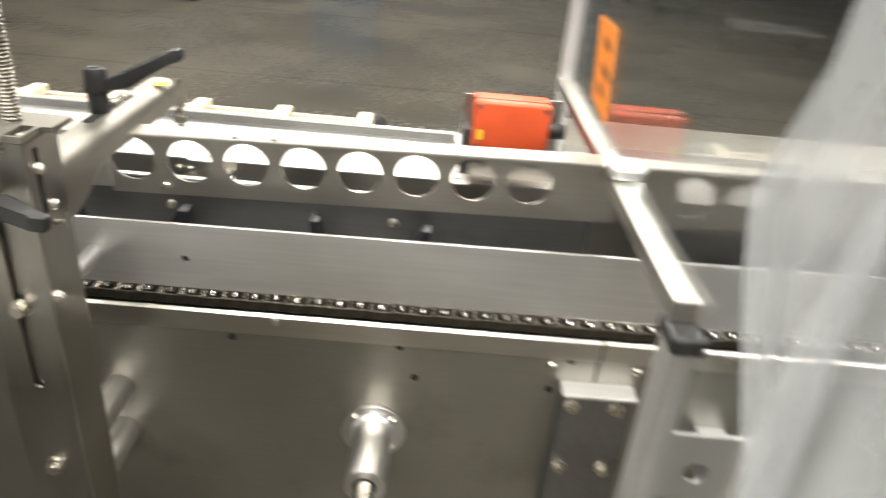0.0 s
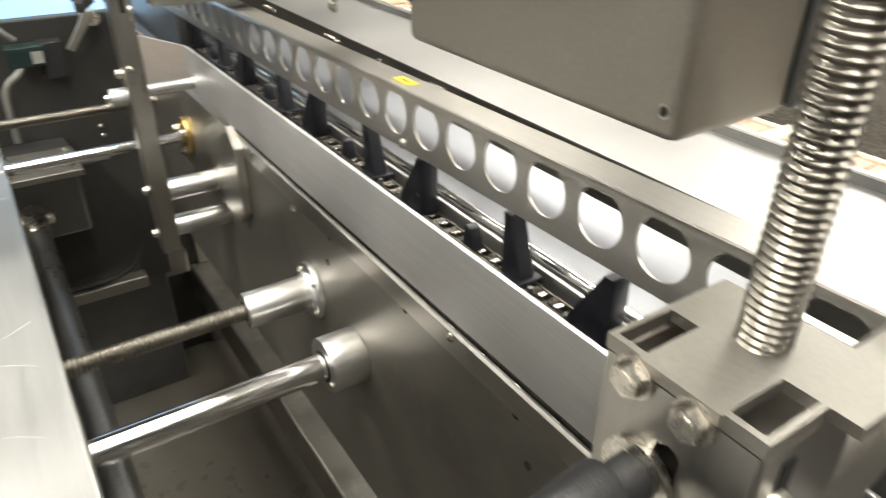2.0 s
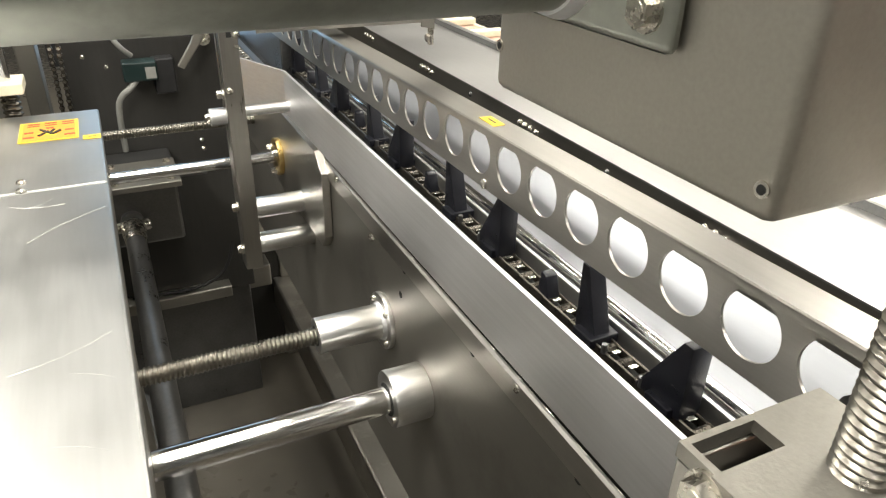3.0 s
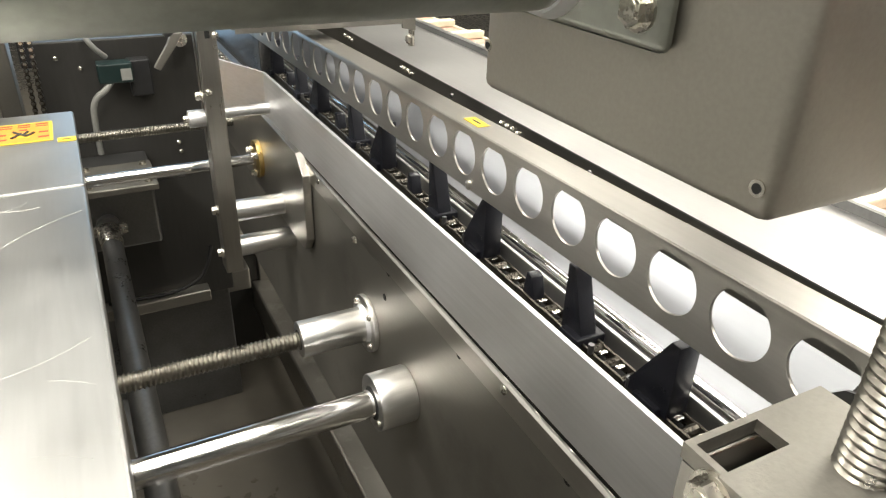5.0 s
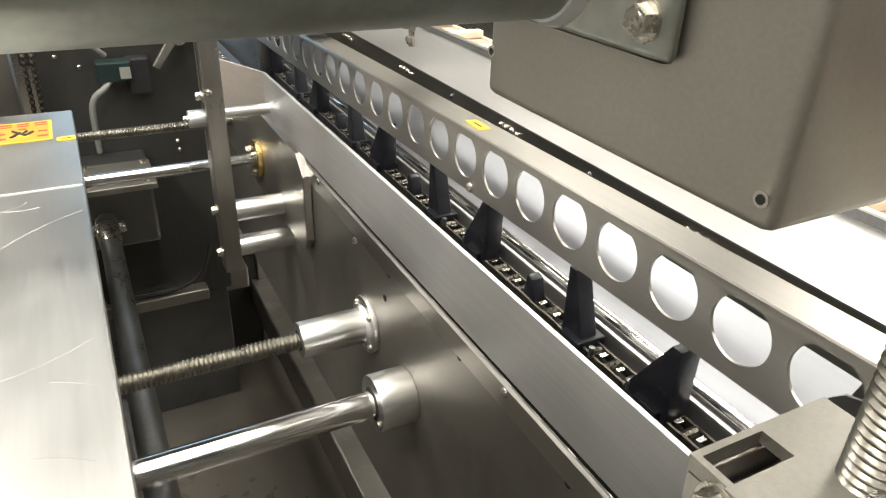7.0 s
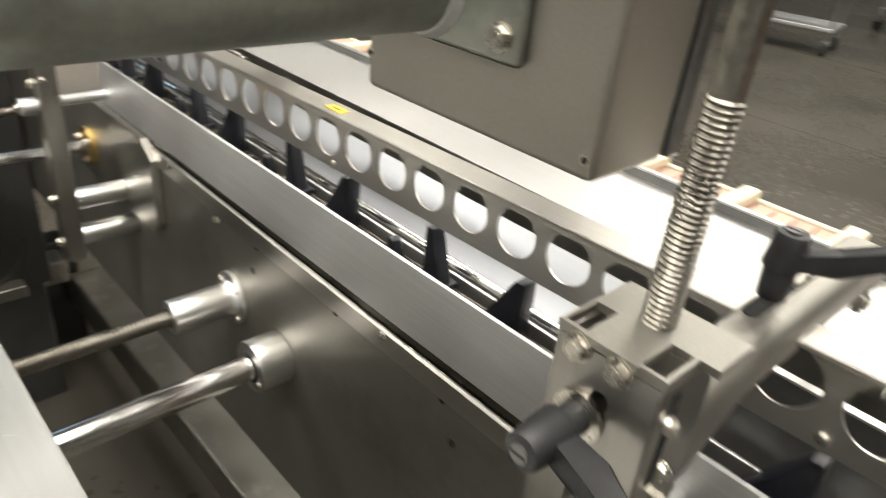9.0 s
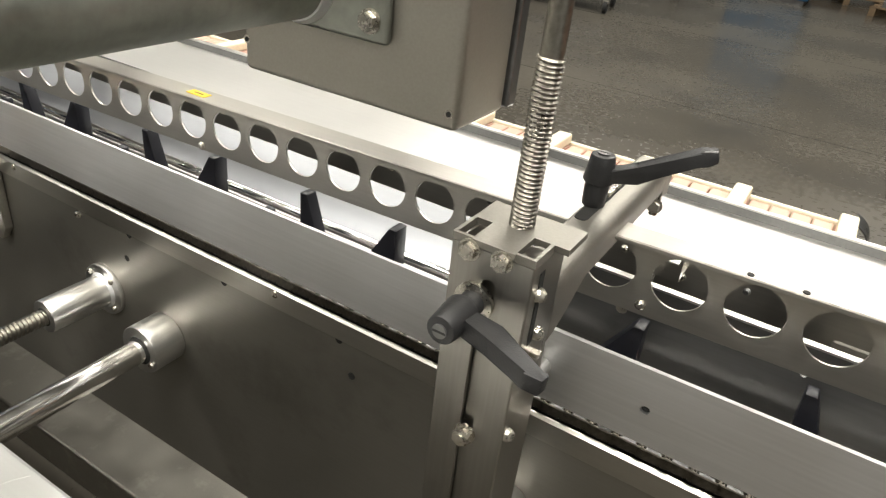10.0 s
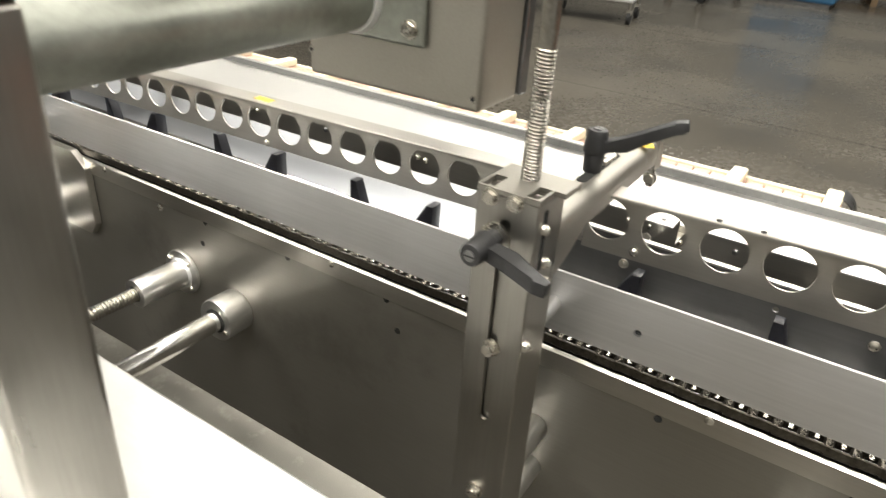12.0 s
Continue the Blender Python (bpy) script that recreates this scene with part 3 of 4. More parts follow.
def bracket(bx, F, label, depth=0.045, wl=0.0275, wr=0.0245, rise=0.0, root=True, rod_z=0.992):
    """The U-shaped upright clamp bracket whose centre line is bx, with its arm, rods and bolts."""
    b = empty("clamp_bracket", (bx, 0.436, 0.74), label, "bracket", "clamp brackets")
    L, R = bx - wl, bx + wr
    T = 1.133
    slot = bx - 0.001
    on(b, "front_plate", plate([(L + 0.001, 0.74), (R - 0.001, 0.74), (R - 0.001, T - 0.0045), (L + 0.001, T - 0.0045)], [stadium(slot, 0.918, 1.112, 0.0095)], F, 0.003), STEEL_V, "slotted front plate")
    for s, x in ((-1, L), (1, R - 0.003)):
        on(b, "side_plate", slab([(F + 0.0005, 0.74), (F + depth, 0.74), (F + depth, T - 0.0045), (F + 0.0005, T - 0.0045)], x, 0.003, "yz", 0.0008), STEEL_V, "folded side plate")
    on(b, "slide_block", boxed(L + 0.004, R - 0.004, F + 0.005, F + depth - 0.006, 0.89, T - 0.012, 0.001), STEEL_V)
    # cap with two notches at its front corners
    c = 0.0125
    cap = [(L + c, F - 0.001), (R - c, F - 0.001), (R - c, F + 0.024), (R + 0.009, F + 0.024), (R + 0.009, F + 0.052), (L, F + 0.052), (L, F + 0.024), (L + c, F + 0.024)]
    on(b, "cap", plate(cap, [], T - 0.003, 0.004, "xy"), BLAST, "flat cap plate with square notches")
    rim = 0.0022
    on(b, "cap_rim", boxed(L, L + rim, F, F + 0.026, T - 0.004, T + 0.001), BLAST)
    on(b, "cap_rim", boxed(R - rim, R, F, F + 0.026, T - 0.004, T + 0.001), BLAST)
    on(b, "cap_rim", boxed(L + rim, L + c, F, F + rim, T - 0.004, T + 0.001), BLAST)
    on(b, "cap_rim", boxed(R - c, R - rim, F, F + rim, T - 0.004, T + 0.001), BLAST)
    # spindle
    on(b, "spindle_thread", threaded((bx - 0.001, F + 0.034, T), (bx - 0.001, F + 0.034, 1.232), 0.0079, 0.0027, 0.0013, 24), THREAD, "worn threaded spindle", smooth=True)
    on(b, "spindle", rod((bx - 0.001, F + 0.034, 1.232), (bx - 0.001, F + 0.034, 1.62), 0.0066, n=28), THREAD, "plain upper spindle", smooth=True)
    # bolts
    for x, z in ((bx - 0.0155, 1.1265), (bx + 0.0050, 1.1265)):
        on(b, "hex_bolt", hexhead(bmesh.new(), (x, F, z), (0, -1, 0), 0.0056, 0.0050), BOLT)
    on(b, "hex_bolt", hexhead(bmesh.new(), (slot, F, 0.996), (0, -1, 0), 0.0062, 0.008), BOLT)
    on(b, "hex_bolt", hexhead(bmesh.new(), (bx - 0.002, F, 0.833), (0, -1, 0), 0.0066, 0.007), BOLT)
    on(b, "hex_bolt", hexhead(bmesh.new(), (bx - 0.002, F, 0.766), (0, -1, 0), 0.0066, 0.007), BOLT)
    for y, z in ((F + 0.012, 1.107), (F + 0.022, 1.075), (F + 0.006, 1.005)):
        on(b, "side_screw", domehead(bmesh.new(), (R, y, z), (1, 0, 0), 0.0048, 0.005), BOLT, smooth=True)
    # Thin near-black strip paints the shade of the side slot.
    on(b, "side_slot", boxed(R, R + 0.0004, F + 0.010, F + 0.016, 1.072, 1.122), DARK)
    on(b, "side_clip", boxed(R, R + 0.006, F + 0.018, F + 0.023, 1.060, 1.063), BOLT)
    # arm over the rail: rounded inverted channel
    AL, AR, AT, AB = bx - 0.006, bx + 0.0235, 1.102, 1.076
    sec = [(AL, AB), (AL, AT - 0.004), (AL + 0.004, AT), (AR - 0.013, AT), (AR - 0.008, AT - 0.0012), (AR - 0.0035, AT - 0.004), (AR - 0.001, AT - 0.008), (AR, AT - 0.013), (AR, AB)]
    bm = profile(thick_line(sec, -0.003), F + 0.046, 0.718, axis="y")
    on(b, "arm", bm, BLAST, "rounded channel arm above guide rail", smooth=True)
    if root:
        on(b, "arm_root", slab([(F + 0.040, 1.050), (F + 0.060, 1.052), (F + 0.080, 1.060), (F + 0.100, 1.072), (F + 0.12, 1.080), (F + 0.12, 1.086), (F + 0.040, 1.094)], AR - 0.0035, 0.003, "yz", 0.0006), BLAST)
    # Flat near-black patch paints the shade inside the arm's slot.
    on(b, "arm_slot", slab(stadium(bx + 0.003, 0.556, 0.646, 0.010), AT, 0.0006, "xy"), DARK)
    on(b, "slot_block", boxed(bx - 0.002, bx + 0.007, 0.606, 0.636, AT + 0.0004, AT + 0.0045, 0.001), BOLT)
    on(b, "end_plate", slab([(0.718, 1.070), (0.738, 1.066), (0.738, 1.088), (0.730, 1.097), (0.718, 1.102)], AR - 0.004, 0.004, "yz", 0.0006), BLAST)
    on(b, "end_flange", boxed(AL, AR - 0.004, 0.734, 0.738, 1.070, 1.090, 0.0008), BLAST)
    on(b, "hook_stem", rod((bx + 0.0165, 0.735, 1.072), (bx + 0.0165, 0.735, 1.044), 0.0042, n=14), BOLT, smooth=True)
    on(b, "foot_bolt", hexhead(bmesh.new(), (bx + 0.0165, 0.734, 1.053), (0, -1, 0), 0.0062, 0.006), BOLT)
    # spacer rods to the panel and the guide plate
    for z in (0.822 + rise, 0.766 + rise):
        on(b, "spacer_rod", rod((bx - 0.001, F + 0.003, z), (bx - 0.001, PY, z), 0.0155, n=32, bevel=0.0008), TURNED, "polished spacer rod", True)
    on(b, "guide_rod", rod((bx + 0.008, F + 0.003, rod_z), (bx + 0.008, GY, rod_z), 0.0072, n=24), TURNED, "thin polished rod to guide plate", True)
    return b


bracket(-0.299, 0.4275, "slotted stainless upright clamp bracket with threaded spindle")
bracket(-1.170, 0.445, "slotted stainless upright clamp bracket at machine end", 0.024, 0.018, 0.016, 0.006, False, 0.974)
bs = empty("clamp_boss", (-1.170, 0.445, 0.97), "turned steel boss with bolt on end bracket", "boss")
on(bs, "boss", rod((-1.170, 0.445, 0.968), (-1.170, 0.424, 0.968), 0.0115, n=28, bevel=0.0008), ALU, smooth=True)
on(bs, "bolt", hexhead(bmesh.new(), (-1.170, 0.424, 0.968), (0, -1, 0), 0.005, 0.006), BOLT)
for bx, fy in ((-0.299, 0.4275), (-1.170, 0.445)):
    clamp_lever(bx, fy, True)
    clamp_lever(bx, fy, False)
yellow_sticker((-0.281, 0.690, 1.1022), 0.014, 0.012, 25, "tiny yellow sticker on bracket arm")

# ---- adjusting shafts between table and panel ----
def guide_shaft(x, z, label):
    s = empty("guide_shaft", (x, PY, z), label, "shaft")
    co = on(s, "collar", rod((x, PY, z), (x, PY - 0.040, z), 0.0300, n=48, bevel=0.0015), TURNED, "turned aluminium collar", True)
    part("bore", rod((x, PY - 0.0400, z), (x, PY - 0.0406, z), 0.0178, n=32), DARK, co)
    on(s, "shaft", rod((x, PY - 0.03, z), (x, 0.262, z), 0.0142, n=36), CHROME, "polished round shaft", True)
    part("set_screw", rod((x + 0.019, PY - 0.0395, z - 0.012), (x + 0.019, PY - 0.0425, z - 0.012), 0.0032, n=14), BOLT, co)
    return s


def feed_screw(x, z, y_end, label):
    s = empty("feed_screw", (x, PY, z), label, "feed screw", "feed screws")
    fg = on(s, "flange", rod((x, PY, z), (x, PY - 0.006, z), 0.034, n=48, bevel=0.001), TURNED, "round bolted flange", True)
    on(s, "nut_tube", rod((x, PY - 0.006, z), (x, PY - 0.082, z), 0.0205, n=40, bevel=0.001), TURNED, "turned nut tube", True)
    on(s, "weld", rod((x, PY - 0.006, z), (x, PY - 0.010, z), 0.0235, 0.0212, 32), ALU, smooth=True)
    for k in range(4):
        a = math.pi / 4 + k * math.pi / 2
        part("flange_screw", domehead(bmesh.new(), (x + 0.0275 * math.cos(a), PY - 0.006, z + 0.0275 * math.sin(a)), (0, -1, 0), 0.004, 0.004), BOLT, fg, smooth=True)
    on(s, "bore", rod((x, PY - 0.0821, z), (x, PY - 0.0826, z), 0.0115, n=24), DARK)
    on(s, "screw", threaded((x, PY - 0.08, z), (x, y_end, z), 0.0102, 0.0047, 0.0018, 20), THREAD, "trapezoidal thread screw", True)
    return s


guide_shaft(-0.757, 0.783, "polished guide shaft in turned aluminium collar on side panel")
feed_screw(-0.866, 0.803, 0.262, "threaded feed screw in flanged nut on side panel")
feed_screw(-0.036, 0.792, 0.30, "threaded feed screw end in flanged nut tube")
s2 = empty("guide_shaft", (-1.295, 0.535, 0.854), "thin polished shaft with brass flange at machine end", "shaft")
on(s2, "shaft", rod((-1.295, 0.538, 0.854), (-1.295, 0.262, 0.854), 0.0085, n=28), CHROME, "", True)
bf = on(s2, "brass_flange", rod((-1.295, 0.538, 0.854), (-1.295, 0.530, 0.854), 0.030, n=36, bevel=0.001), BRASS, "worn brass flange", True)
for k in range(3):
    a = 0.6 + k * 2.1
    part("flange_bolt", hexhead(bmesh.new(), (-1.295 + 0.022 * math.cos(a), 0.530, 0.854 + 0.022 * math.sin(a)), (0, -1, 0), 0.005, 0.008), BOLT, bf)
s3 = empty("feed_screw", (-1.49, 0.538, 0.856), "thin threaded feed screw at machine end", "feed screw", "feed screws")
on(s3, "screw", threaded((-1.49, 0.538, 0.856), (-1.49, 0.262, 0.856), 0.0085, 0.0043, 0.0016, 18), THREAD, "", True)

# ---- table with post, pipe and hanging box ----
table = empty("machine_table", (-0.8, 0.0, 0.6), "scratched brushed stainless machine table cover", "table")
on(table, "top", boxed(-1.1355, -0.30, -0.45, 0.289, 0.892, 0.912, 0.003), TABLE, "brushed stainless cover")
on(table, "top", boxed(-1.462, -1.138, -0.45, 0.289, 0.892, 0.912, 0.003), TABLE, "brushed stainless cover")
on(table, "apron", boxed(-1.462, -0.30, 0.276, 0.2845, 0.80, 0.893), STEEL)
on(table, "body", boxed(-1.45, -0.32, -0.44, 0.262, 0.0, 0.892), PANEL)
for x, y in ((-1.170, 0.192), (-1.142, 0.193), (-1.170, -0.1), (-1.142, -0.1)):
    on(table, "screw", domehead(bmesh.new(), (x, y, 0.912), (0, 0, 1), 0.0065, 0.004), BOLT, smooth=True)
rnd = random.Random(5)
for k in range(10):
    x, y, a, ln = rnd.uniform(-1.10, -0.55), rnd.uniform(0.0, 0.27), rnd.uniform(0.7, 2.4), rnd.uniform(0.03, 0.13)
    bend, bm, last = rnd.uniform(-1.6, 1.6), bmesh.new(), None
    for q in range(7):
        c = a + bend * (q / 6 - 0.5)
        here = Vector((x, y, 0.91208)) if last is None else last + Vector((math.cos(c), math.sin(c), 0)) * ln / 6
        if last is not None and here.y < 0.283:
            cyl(bm, last, here, rnd.uniform(0.00012, 0.00026), n=4)
        last = here
    on(table, "scratch", bm, SCRATCH)

warn = empty("warning_sticker", (-1.369, 0.221, 0.912), "orange and yellow hazard sticker on machine table", "sticker")
part("backing", boxed(-0.046, 0.046, -0.040, 0.038, 0.0004, 0.0010, 0.0), YELLOW, warn)
part("orange_field", boxed(-0.042, 0.042, -0.036, 0.034, 0.0010, 0.0013), WARN, warn)
for x, w in ((-0.036, 0.005), (-0.026, 0.004)):
    for y in (-0.022, 0.001, 0.024):
        part("text_bar", boxed(x - w / 2, x + w / 2, y - 0.008, y + 0.008, 0.0013, 0.0016), RED, warn)
for x, y, w in ((0.026, -0.027, 0.014), (0.026, 0.026, 0.014), (0.004, -0.027, 0.012), (0.004, 0.026, 0.012), (-0.012, 0.0, 0.010)):
    part("text_bar", boxed(x - 0.003, x + 0.003, y - w / 2, y + w / 2, 0.0013, 0.0016), RED, warn)
part("pictogram_ground", rod((0.012, 0.0, 0.0013), (0.012, 0.0, 0.0016), 0.0165, n=3), YELLOW, warn)
for (a, b_) in (((-0.004, -0.012), (0.02, 0.004)), ((0.02, 0.004), (0.006, 0.014)), ((0.006, -0.002), (0.024, -0.014)), ((0.0, 0.006), (0.014, 0.0))):
    part("pictogram_line", rod((a[0], a[1], 0.0018), (b_[0], b_[1], 0.0018), 0.0022, n=6), INK, warn)
yellow_sticker((-1.320, 0.276, 0.912), 0.024, 0.018, 90, "small yellow sticker with black mark on table edge")

post = empty("support_post", (-0.505, 0.19, 0.912), "square stainless post standing on machine table", "post")
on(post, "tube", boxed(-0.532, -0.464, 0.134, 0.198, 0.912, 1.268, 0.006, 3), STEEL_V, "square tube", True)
on(post, "pipe_socket", rod((-0.505, 0.104, 1.236), (-0.505, 0.134, 1.236), 0.030, n=36), GALV, smooth=True)
on(post, "top_cap", boxed(-0.533, -0.463, 0.133, 0.199, 1.2685, 1.271, 0.001), STEEL)
pipe = empty("support_pipe", (-0.505, 0.22, 1.236), "dull galvanised round pipe carrying hanging box", "pipe")
on(pipe, "tube", rod((-0.505, 0.198, 1.236), (-0.505, 0.4975, 1.236), 0.0285, n=56), GALV, "", True)
on(pipe, "weld_bead", rod((-0.505, 0.4915, 1.236), (-0.505, 0.4980, 1.236), 0.0300, 0.0325, 40), ALU, "uneven weld bead", True)
fp = on(pipe, "flange_plate", boxed(-0.574, -0.429, 0.4980, 0.5040, 1.203, 1.300, 0.004, 3), GALV, "rounded flange plate", True)
for x, z in ((-0.443, 1.217), (-0.558, 1.217), (-0.443, 1.288), (-0.558, 1.288)):
    part("flange_bolt", hexhead(bmesh.new(), (x, 0.4980, z), (0, -1, 0), 0.0068, 0.006), BOLT, fp)
hbox = empty("hanging_box", (-0.47, 0.54, 1.16), "bead-blasted stainless control box hanging above rail", "control box")
on(hbox, "body", boxed(-0.565, -0.375, 0.5045, 0.573, 1.157, 1.46, 0.005, 3), BOXM, "folded steel body", True)
on(hbox, "rear_cover", boxed(-0.563, -0.3725, 0.5745, 0.588, 1.159, 1.46, 0.002), DARKSTEEL, "dark rear cover edge")
for x, z in ((-0.381, 1.169), (-0.561, 1.180)):
    on(hbox, "hole", rod((x, 0.5044, z), (x, 0.5037, z), 0.0019, n=14), DARK)
    on(hbox, "hole_rim", rod((x, 0.5045, z), (x, 0.5039, z), 0.0032, n=14), BOLT)

# ---- drive shaft under the table edge, base frame ----
dr = empty("drive_shaft", (-1.1, 0.300, 0.62), "dark steel drive shaft with universal joint below table", "drive shaft")
on(dr, "shaft", rod((-1.55, 0.303, 0.62), (-0.35, 0.300, 0.62), 0.0185, n=28), DARKSTEEL, "", True)
on(dr, "yoke", rod((-1.62, 0.303, 0.62), (-1.55, 0.303, 0.62), 0.024, 0.0190, 20, 0.003), BOLT, "universal joint yoke", True)
on(dr, "cross", rod((-1.63, 0.270, 0.62), (-1.63, 0.336, 0.62), 0.011, n=16), BOLT, smooth=True)
on(dr, "yoke", rod((-1.70, 0.303, 0.62), (-1.64, 0.303, 0.62), 0.016, 0.024, 20, 0.003), DARKSTEEL, smooth=True)
gb = empty("gearbox", (-1.72, 0.33, 0.62), "grey bolted gearbox plate at machine end", "gearbox")
on(gb, "plate", boxed(-1.65, -1.52, 0.27, 0.40, 0.735, 0.747, 0.002), PANEL)
on(gb, "block", boxed(-1.748, -1.66, 0.25, 0.40, 0.56, 0.735, 0.006), DARKSTEEL)
on(gb, "pin", rod((-1.60, 0.40, 0.728), (-1.60, 0.455, 0.728), 0.006, n=12), DARKSTEEL)
for x in (-1.63, -1.54):
    for y in (0.285, 0.385):
        on(gb, "bolt", hexhead(bmesh.new(), (x, y, 0.747), (0, 0, 1), 0.006, 0.006), BOLT)
base = empty("base_frame", (-0.8, 0.45, 0.0), "low grey steel machine base frame", "base frame")
on(base, "sill", boxed(-1.751, -1.712, 0.24, 0.485, 0.362, 0.390, 0.003), PANEL, "pale sill below dark sheet")
on(base, "cross_member", boxed(-1.90, -1.83, 0.20, 0.60, 0.30, 0.36, 0.004), PANEL)
on(base, "floor_rail", boxed(-1.95, -0.3, 0.24, 0.29, 0.0, 0.08, 0.004), DARKSTEEL)

# ---- machine end: upright body, sensor, lever, lift chain, screen ----
end = empty("machine_end_body", (-1.9, 0.4, 0.0), "dark grey upright machine body closing the line", "machine body")
on(end, "front_sheet", boxed(-1.78, -1.752, 0.235, 0.545, 0.36, 0.962, 0.003), GREYWALL)
on(end, "lower_sheet", boxed(-2.0, -1.93, -0.4, 0.9, 0.0, 0.36, 0.003), GREYWALL)
on(end, "inner_block", boxed(-2.4, -1.80, 0.24, 0.54, 0.0, 0.86, 0.004), DARKSTEEL)
on(end, "side_column", boxed(-1.82, -1.745, 0.165, 0.200, 0.60, 1.30, 0.003), PANEL, "steel column")
on(end, "side_column", boxed(-1.70, -1.60, -0.05, 0.150, 0.60, 1.06, 0.004), PANEL, "steel column")
on(end, "roof_sheet", boxed(-2.4, -1.5, 0.60, 0.64, 0.90, 1.30, 0.003), DARKSTEEL)
# First two bright heads stand in for small white dots of light.
for y, z in ((0.275, 0.931), (0.313, 0.909), (0.470, 0.74), (0.472, 0.72)):
    on(end, "screw", domehead(bmesh.new(), (-1.752, y, z), (1, 0, 0), 0.0048, 0.004), PIN, smooth=True)
scr = empty("screen", (-2.0, 0.4, 0.86), "pale blue lit operator screen behind machine end", "screen")
on(scr, "bezel", boxed(-2.03, -2.0, 0.20, 0.60, 0.86, 1.26, 0.004), BLACK)
on(scr, "display", boxed(-2.0, -1.998, 0.235, 0.575, 0.90, 1.235), SCREEN, "glowing pale blue display")
sen = empty("sensor", (-1.74, 0.40, 0.90), "small green sensor on black bracket with grey cable", "sensor")
on(sen, "bracket", boxed(-1.752, -1.72, 0.395, 0.436, 0.855, 0.925, 0.003), BLACK)
on(sen, "housing", boxed(-1.74, -1.70, 0.340, 0.402, 0.888, 0.925, 0.003), GREEN, "green housing")
on(sen, "badge", boxed(-1.6998, -1.6992, 0.380, 0.399, 0.893, 0.915), CABLE)


def cable(name, pts, r, mat, parent):
    cu = bpy.data.curves.new(name, "CURVE")
    cu.dimensions, cu.bevel_depth, cu.bevel_resolution = "3D", r, 3
    sp = cu.splines.new("NURBS")
    sp.points.add(len(pts) - 1)
    for k, p in enumerate(pts):
        sp.points[k].co = (*p, 1)
    sp.use_endpoint_u, sp.order_u = True, 3
    cu.materials.append(mat)
    tmp = bpy.data.objects.new(name, cu)
    me = bpy.data.meshes.new_from_object(tmp)
    bpy.data.objects.remove(tmp)
    for p in me.polygons:
        p.use_smooth = True
    ob = new(name, me)
    if parent:
        ob.parent = parent
        ob.matrix_parent_inverse = Matrix.Translation(parent.location).inverted()
    return ob


cable("cable", [(-1.72, 0.372, 0.905), (-1.70, 0.355, 0.88), (-1.71, 0.325, 0.86), (-1.72, 0.318, 0.82), (-1.74, 0.318, 0.74)], 0.006, CABLE, sen)
cable("cable", [(-1.72, 0.36, 0.935), (-1.70, 0.335, 0.96), (-1.72, 0.325, 1.0), (-1.74, 0.33, 1.08)], 0.005, CABLE, sen)
lh = empty("lever_handle", (-1.72, 0.48, 0.95), "grey metal lever handle on machine end", "lever")
on(lh, "pivot", rod((-1.75, 0.495, 0.962), (-1.70, 0.495, 0.962), 0.014, n=20), BOLT, smooth=True)
on(lh, "blade", slab([(0.500, 0.975), (0.488, 0.952), (0.452, 0.905), (0.440, 0.912), (0.470, 0.955), (0.480, 0.976)], -1.708, 0.010, "yz", 0.002), PANEL)
cable("floor_cable", [(-1.735, 0.27, 0.395), (-1.728, 0.34, 0.394), (-1.722, 0.42, 0.396), (-1.72, 0.487, 0.43), (-1.72, 0.50, 0.50)], 0.004, RUBBER, None)
tagged(bpy.data.objects["floor_cable"], "thin black cable lying across machine base", "cable")

lift = empty("lift_chain", (-1.73, 0.225, 0.9), "black double roller chain hanging at machine end", "chain")
pl = None
for k in range(36):
    z = 0.80 + 0.0122 * k
    for y in (0.222, 0.236):
        if pl is None:
            bm = bmesh.new()
            cyl(bm, (-0.004, 0, 0), (0.004, 0, 0), 0.0048, n=10)
            box(bm, -0.003, 0.003, -0.003, 0.003, -0.0066, 0.0066)
            pl = part("chain_link", bm, CHAIN, lift)
            pn = part("pin", rod((0.004, 0, 0), (0.0052, 0, 0), 0.0032, n=8), PIN, lift)
            q, p2 = pl, pn
        else:
            q, p2 = new("chain_link", pl.data), new("pin", pn.data)
            q.parent = p2.parent = lift
        q.matrix_local = p2.matrix_local = Matrix.Translation(Vector((-1.715, y + 0.00026 * k, z)) - lift.location)

spp = empty("spring_post", (-1.49, 0.168, 0.86), "steel guide post with white block and spring", "spring post")
on(spp, "rod", rod((-1.49, 0.168, 0.80), (-1.49, 0.168, 1.03), 0.0085, n=24), CHROME, smooth=True)
on(spp, "block", boxed(-1.525, -1.46, 0.10, 0.192, 0.945, 0.962, 0.002), CREAM, "pale clamp block")
on(spp, "spring", threaded((-1.49, 0.168, 0.885), (-1.49, 0.168, 0.945), 0.0145, 0.0085, 0.004, 20), CHAIN, "dark coil spring", smooth=True)
on(spp, "base", boxed(-1.525, -1.455, 0.10, 0.192, 0.80, 0.885, 0.003), PANEL)
for z in (0.985, 0.945):
    ys = empty("yellow_sticker", (-1.599, 0.120, z), "small yellow sticker with black mark on steel column", "sticker")
    part("backing", boxed(0.0, 0.0008, -0.014, 0.014, -0.009, 0.009), YELLOW, ys)
    part("printed_mark", boxed(0.0008, 0.0012, -0.006, 0.006, -0.003, 0.003), INK, ys)

